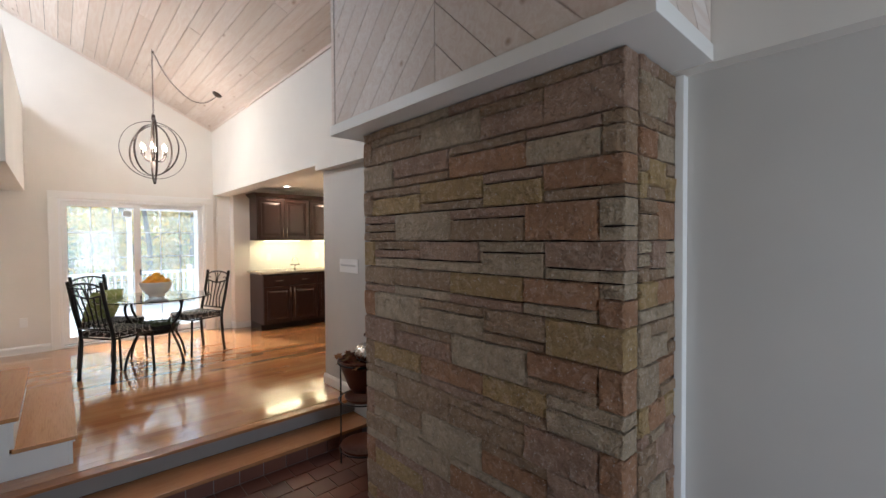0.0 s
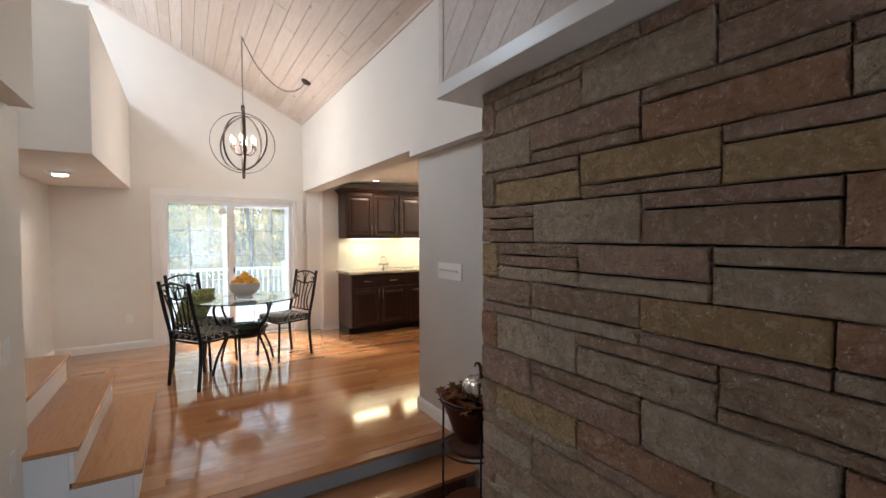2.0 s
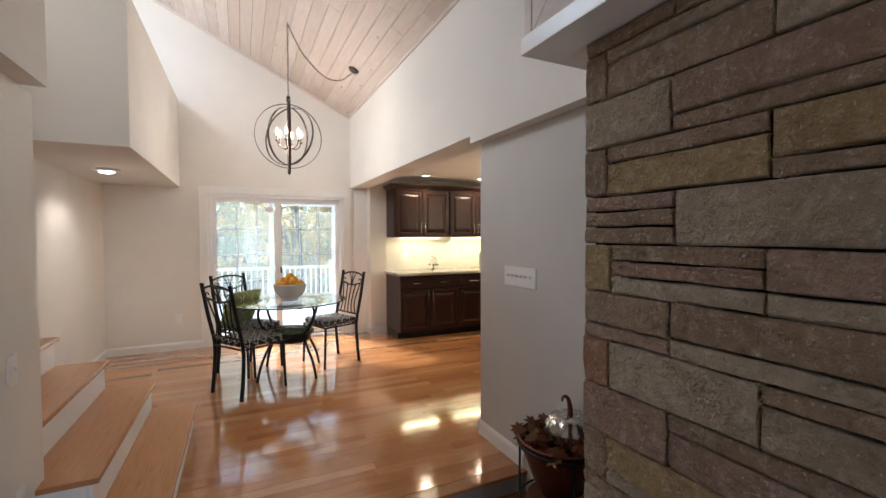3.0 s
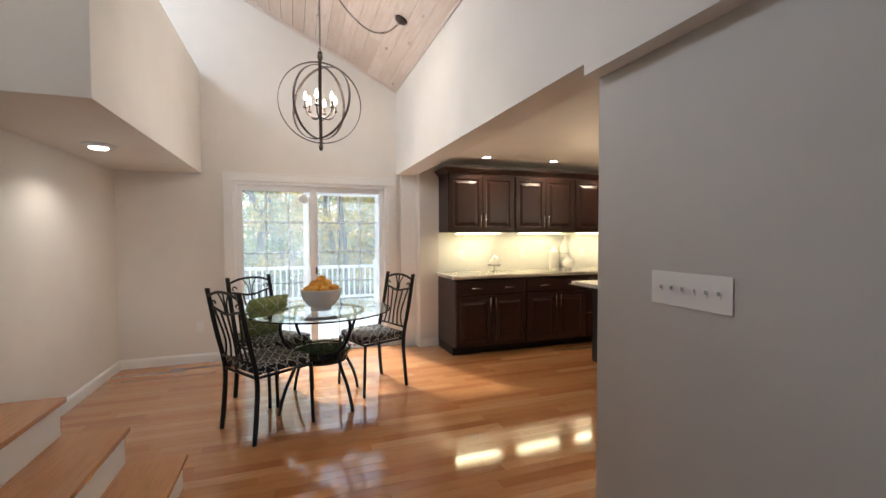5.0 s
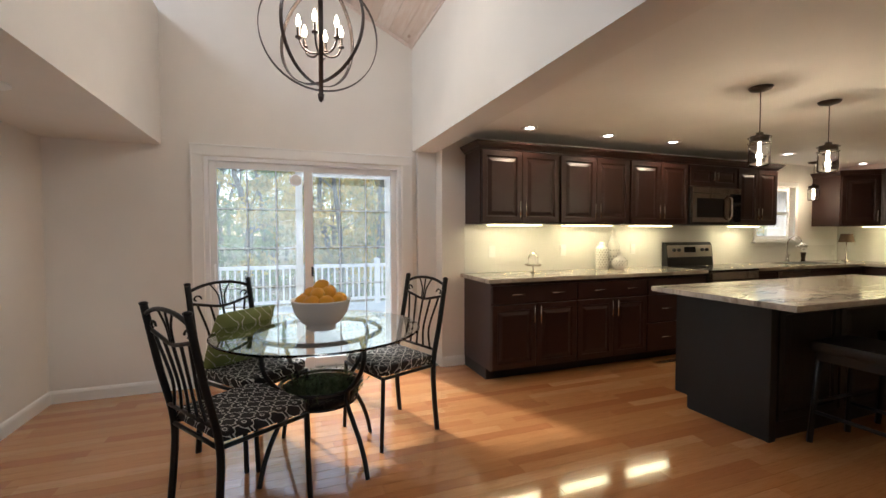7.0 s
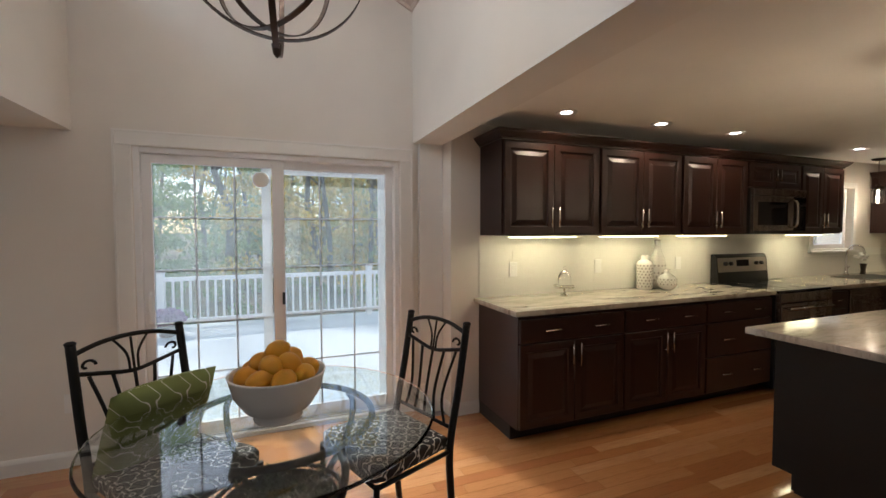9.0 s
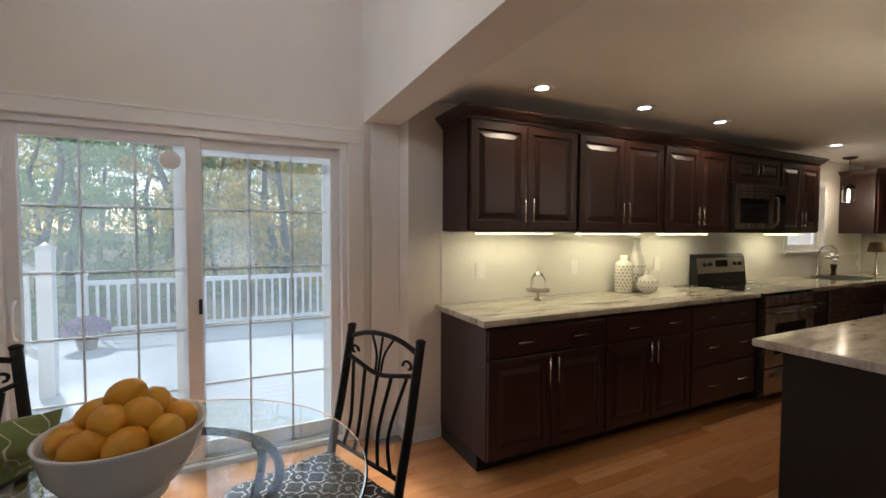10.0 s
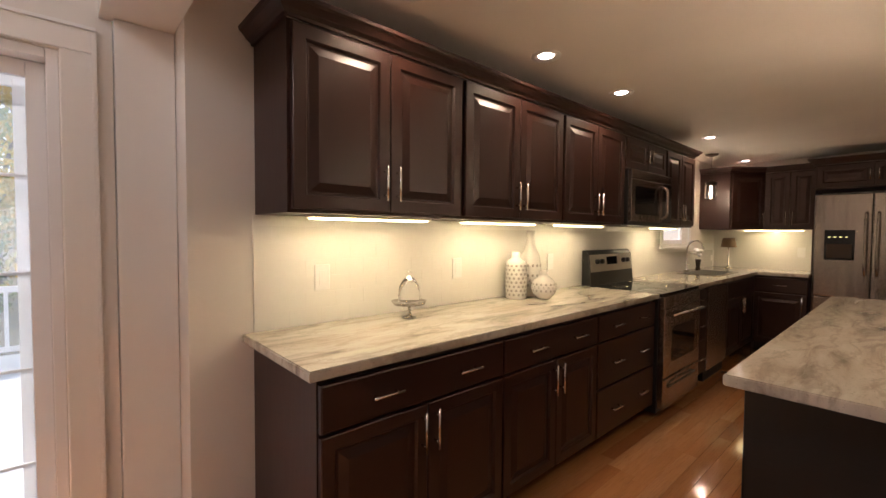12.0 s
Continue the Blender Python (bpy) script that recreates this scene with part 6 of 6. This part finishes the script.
part("shaft", bbox(-0.06, -0.06, 0, 0.06, 0.06, 1.42, bevel=0.005), M["vinyl"], tall)
part("cap", lathe(bmesh.new(), [(0.09, 1.421), (0.09, 1.44), (0.0, 1.50)], 4, pose(0, 0, 0, 0, 0, 45)), M["vinyl"], tall)
steps_out = thing("deck_stairs", pose(-0.10, 10.2, DZ), "grey-white wooden stairs climbing from the deck", "stairs")
for i in range(6):
    x, z = -0.05 - i * 0.27, 0.19 * (i + 1)
    part("tread", bbox(x - 0.29, -1.0, z - 0.035, x, -0.07, z, bevel=0.004), M["deck"], steps_out)
    part("stringer", bbox(x - 0.28, -1.0, 0.0, x - 0.02, -0.95, z - 0.036), M["deck"], steps_out)
    part("stringer", bbox(x - 0.28, -0.12, 0.0, x - 0.02, -0.07, z - 0.036), M["deck"], steps_out)
for z in (0.35, 1.15):
    part("handrail", tube(bmesh.new(), [(0.05, 0.0, z), (-1.55, 0.0, z + 1.12)], 0.04, 4), M["vinyl"], steps_out)
for i in range(10):
    x = -0.08 - i * 0.15
    part("baluster", bbox(x - 0.018, -0.018, 0.40 - x * 0.7, x + 0.018, 0.018, 1.16 - x * 0.7), M["vinyl"], steps_out)
pot = thing("flower_pot", pose(-0.22, 12.1, DZ), "terracotta pot of mauve chrysanthemums on the deck", "flower pot")
part("pot", lathe(bmesh.new(), [(0, 0), (0.10, 0), (0.14, 0.20), (0.155, 0.20), (0.155, 0.24), (0, 0.22)], 24), M["tile"], pot, "terracotta pot")
bm = bmesh.new()
rnd = random.Random(13)
for i in range(900):
    a, t = rnd.uniform(0, 6.283), math.acos(rnd.uniform(0, 1))
    r = rnd.uniform(0.75, 1.0)
    p = Vector((0.27 * r * math.sin(t) * math.cos(a), 0.27 * r * math.sin(t) * math.sin(a), 0.24 + 0.20 * r * math.cos(t)))
    q = Euler((rnd.uniform(0, 6), rnd.uniform(0, 6), rnd.uniform(0, 6))).to_matrix()
    vs = [bm.verts.new(p + q @ Vector(v)) for v in ((-0.02, -0.02, 0), (0.02, -0.02, 0.006), (0.02, 0.02, 0), (-0.02, 0.02, 0.006))]
    bm.faces.new(vs)
part("blossom", bm, M["petal"], pot, "mauve blossoms")


def foliage(rnd, centre, spread, count, size, bm):
    for _ in range(count):
        d = Vector((rnd.gauss(0, 1), rnd.gauss(0, 1), rnd.gauss(0, 1)))
        d = d.normalized() * (rnd.random() ** 0.5)
        p = Vector(centre) + Vector((d.x * spread[0], d.y * spread[1], d.z * spread[2]))
        q = Euler((rnd.uniform(0, 6), rnd.uniform(0, 6), rnd.uniform(0, 6))).to_matrix()
        s = size * rnd.uniform(0.6, 1.3)
        vs = [bm.verts.new(p + q @ Vector(v)) for v in ((-s, 0, 0), (0, -s * 0.45, 0.1 * s), (s, 0, 0), (0, s * 0.45, 0.1 * s))]
        bm.faces.new(vs)


def tree(x, y, height, radius, seed, gold, low=0.25, leaves=2600):
    rnd = random.Random(seed)
    ob = thing("tree", pose(x, y, -0.92), "autumn woodland tree with golden leaves" if gold else "woodland tree with green leaves", "tree", "woodland trees")
    bm = bmesh.new()
    bend = [(rnd.uniform(-.15, .15) * k, rnd.uniform(-.15, .15) * k, height * k / 5) for k in range(6)]
    tube(bm, bend, [radius * (1 - 0.16 * k) for k in range(6)], 7)
    tips = []
    for i in range(16):
        k = rnd.uniform(low * 5, 4.9)
        j = int(k)
        base = Vector(bend[j]).lerp(Vector(bend[min(5, j + 1)]), k - j)
        a, l = rnd.uniform(0, 6.283), height * rnd.uniform(0.12, 0.26)
        mid = base + Vector((math.cos(a) * l * 0.5, math.sin(a) * l * 0.5, l * 0.22))
        tip = base + Vector((math.cos(a) * l, math.sin(a) * l, l * rnd.uniform(0.2, 0.6)))
        tube(bm, [base, mid, tip], [radius * 0.28, radius * 0.17, radius * 0.05], 5)
        tips += [mid, tip]
    part("trunk", bm, M["bark"], ob, "grey-brown trunk and limbs")
    bm = bmesh.new()
    for tip in tips:
        s = height * rnd.uniform(0.05, 0.11)
        foliage(rnd, tip, (s, s, s * 0.6), leaves // len(tips), 0.075, bm)
    part("crown", bm, M["leaf_gold"] if gold else M["leaf_green"], ob, "golden leaves" if gold else "green leaves")


rnd = random.Random(77)
k = 0
for row, (y, n, spread) in enumerate(((18.0, 7, 17), (22.0, 9, 24), (27.0, 12, 34), (33.0, 15, 50), (42.0, 18, 70))):
    for i in range(n):
        x = 2.5 + (i + rnd.uniform(0.2, 0.8) - n / 2) * spread / n
        k += 1
        tree(x, y + rnd.uniform(-1.3, 1.3), rnd.uniform(7.0, 11.5), rnd.uniform(0.08, 0.17), k, rnd.random() < 0.45, 0.06 if row < 2 else 0.12, 5200 if row < 3 else 3600)
bm = bmesh.new()
for i in range(240):
    x = rnd.uniform(-16, 26)
    y = rnd.uniform(13.8, 30)
    s = rnd.uniform(0.35, 0.8)
    foliage(rnd, (x, y, -0.9 + s * 0.8), (s, s, s * 0.9), 130, 0.07, bm)
solid("undergrowth", bm, M["leaf_green"], "low green shrubs along the edge of the wood", "shrubs", kind="stuff")

for tint, mat, label in ((0, "leaf_green", "far green woods closing the view"), (1, "leaf_gold", "far golden woods closing the view")):
    bm = bmesh.new()
    for i in range(170):
        x, y = rnd.uniform(-75, 85), rnd.uniform(50, 66)
        s = rnd.uniform(1.6, 3.2)
        foliage(rnd, (x, y, rnd.uniform(0.0, 13.0)), (s, s, s * 0.8), 85, 0.32, bm)
    solid("far_woods", bm, M[mat], label, "woods", kind="stuff")

# ---- oak strip floor ----
floor = thing("floor", pose(0, 0, 0), "glossy honey-coloured oak strip floor", "floor", kind="structure")


def plank(length, width):
    bm = bmesh.new()
    return box(bm, 0, 0.0007, -0.0155, length - 0.001, width - 0.0007, 0.0, bevel=0.0)


rnd = random.Random(15)
LENGTHS = (0.55, 0.75, 0.95, 1.15, 1.4)
WIDTH = 0.0826
meshes = {}
rest = []
rest_faces = []
count = 0
y = EDGE_Y + 0.086
while y < DOOR_Y:
    x0, x1 = (ENTRY_X if y < 3.6 else -2.4), (SWITCH_X if y < WALL_END else FAR_X)
    w = min(WIDTH, DOOR_Y - y)
    if y > CAB_Y - 0.01:
        x1 = 2.47
    x = x0
    shift = rnd.uniform(0.0, 0.9)
    first = True
    while x < x1 - 0.01:
        length = rnd.choice(LENGTHS)
        if first:
            length = 0.25 + shift
            first = False
        length = min(length, x1 - x)
        if x1 - x - length < 0.2:
            length = x1 - x
        near = LEFT_X - 0.4 < x < 3.6 and count < 300 and 3.4 < y < 7.7
        if near:
            key = (round(length, 3), round(w, 4))
            if key not in meshes:
                meshes[key] = mesh_of("plank", plank(*key), M["floor"])
            piece("plank", meshes[key], floor, pose(x, y, 0))
            count += 1
        else:
            b = len(rest)
            xa, xb, ya, yb = x, x + length - 0.001, y + 0.0007, y + w - 0.0007
            rest += [(xa, ya, -0.0155), (xb, ya, -0.0155), (xb, yb, -0.0155), (xa, yb, -0.0155), (xa, ya, 0), (xb, ya, 0), (xb, yb, 0), (xa, yb, 0)]
            rest_faces += [(b + 4, b + 5, b + 6, b + 7), (b, b + 1, b + 5, b + 4), (b + 1, b + 2, b + 6, b + 5), (b + 2, b + 3, b + 7, b + 6), (b + 3, b, b + 4, b + 7)]
        x += length
    y += WIDTH
me = bpy.data.meshes.new("planks")
me.from_pydata(rest, [], rest_faces)
me.materials.append(M["floor"])
ob = new("planks", me)
ob.parent = floor
tagged(ob, "oak strips further off", kind="stuff")

# ---- quarry tiles ----
tiles = thing("entry_tiles", pose(0, 0, LOW), "red-brown quarry tile floor with grey grout", "floor", kind="structure")
T0 = 0.164
tile_me = mesh_of("tile", bbox(0.0035, 0.0035, -0.0075, T0 - 0.0035, T0 - 0.0035, 0.0, bevel=0.002), M["tile"])
rest, rest_faces = [], []
r = 0
y = 3.18 - T0
while y > BACK_Y:
    x = ENTRY_X - (T0 / 2 if r % 2 else 0)
    while x < SWITCH_X - 0.02:
        if x >= ENTRY_X - 0.001 and x + T0 <= SWITCH_X + 0.1:
            if y > 0.6:
                piece("tile", tile_me, tiles, pose(x, y, 0))
            else:
                b = len(rest)
                xa, xb, ya, yb = x + 0.0035, x + T0 - 0.0035, y + 0.0035, y + T0 - 0.0035
                rest += [(xa, ya, 0), (xb, ya, 0), (xb, yb, 0), (xa, yb, 0), (xa, ya, -0.007), (xb, ya, -0.007), (xb, yb, -0.007), (xa, yb, -0.007)]
                rest_faces += [(b, b + 1, b + 2, b + 3), (b, b + 1, b + 5, b + 4), (b + 1, b + 2, b + 6, b + 5), (b + 2, b + 3, b + 7, b + 6), (b + 3, b, b + 4, b + 7)]
        x += T0
    y -= T0
    r += 1
me = bpy.data.meshes.new("tiles")
me.from_pydata(rest, [], rest_faces)
me.materials.append(M["tile"])
ob = new("tiles", me)
ob.parent = tiles
tagged(ob, "quarry tiles further off", kind="stuff")
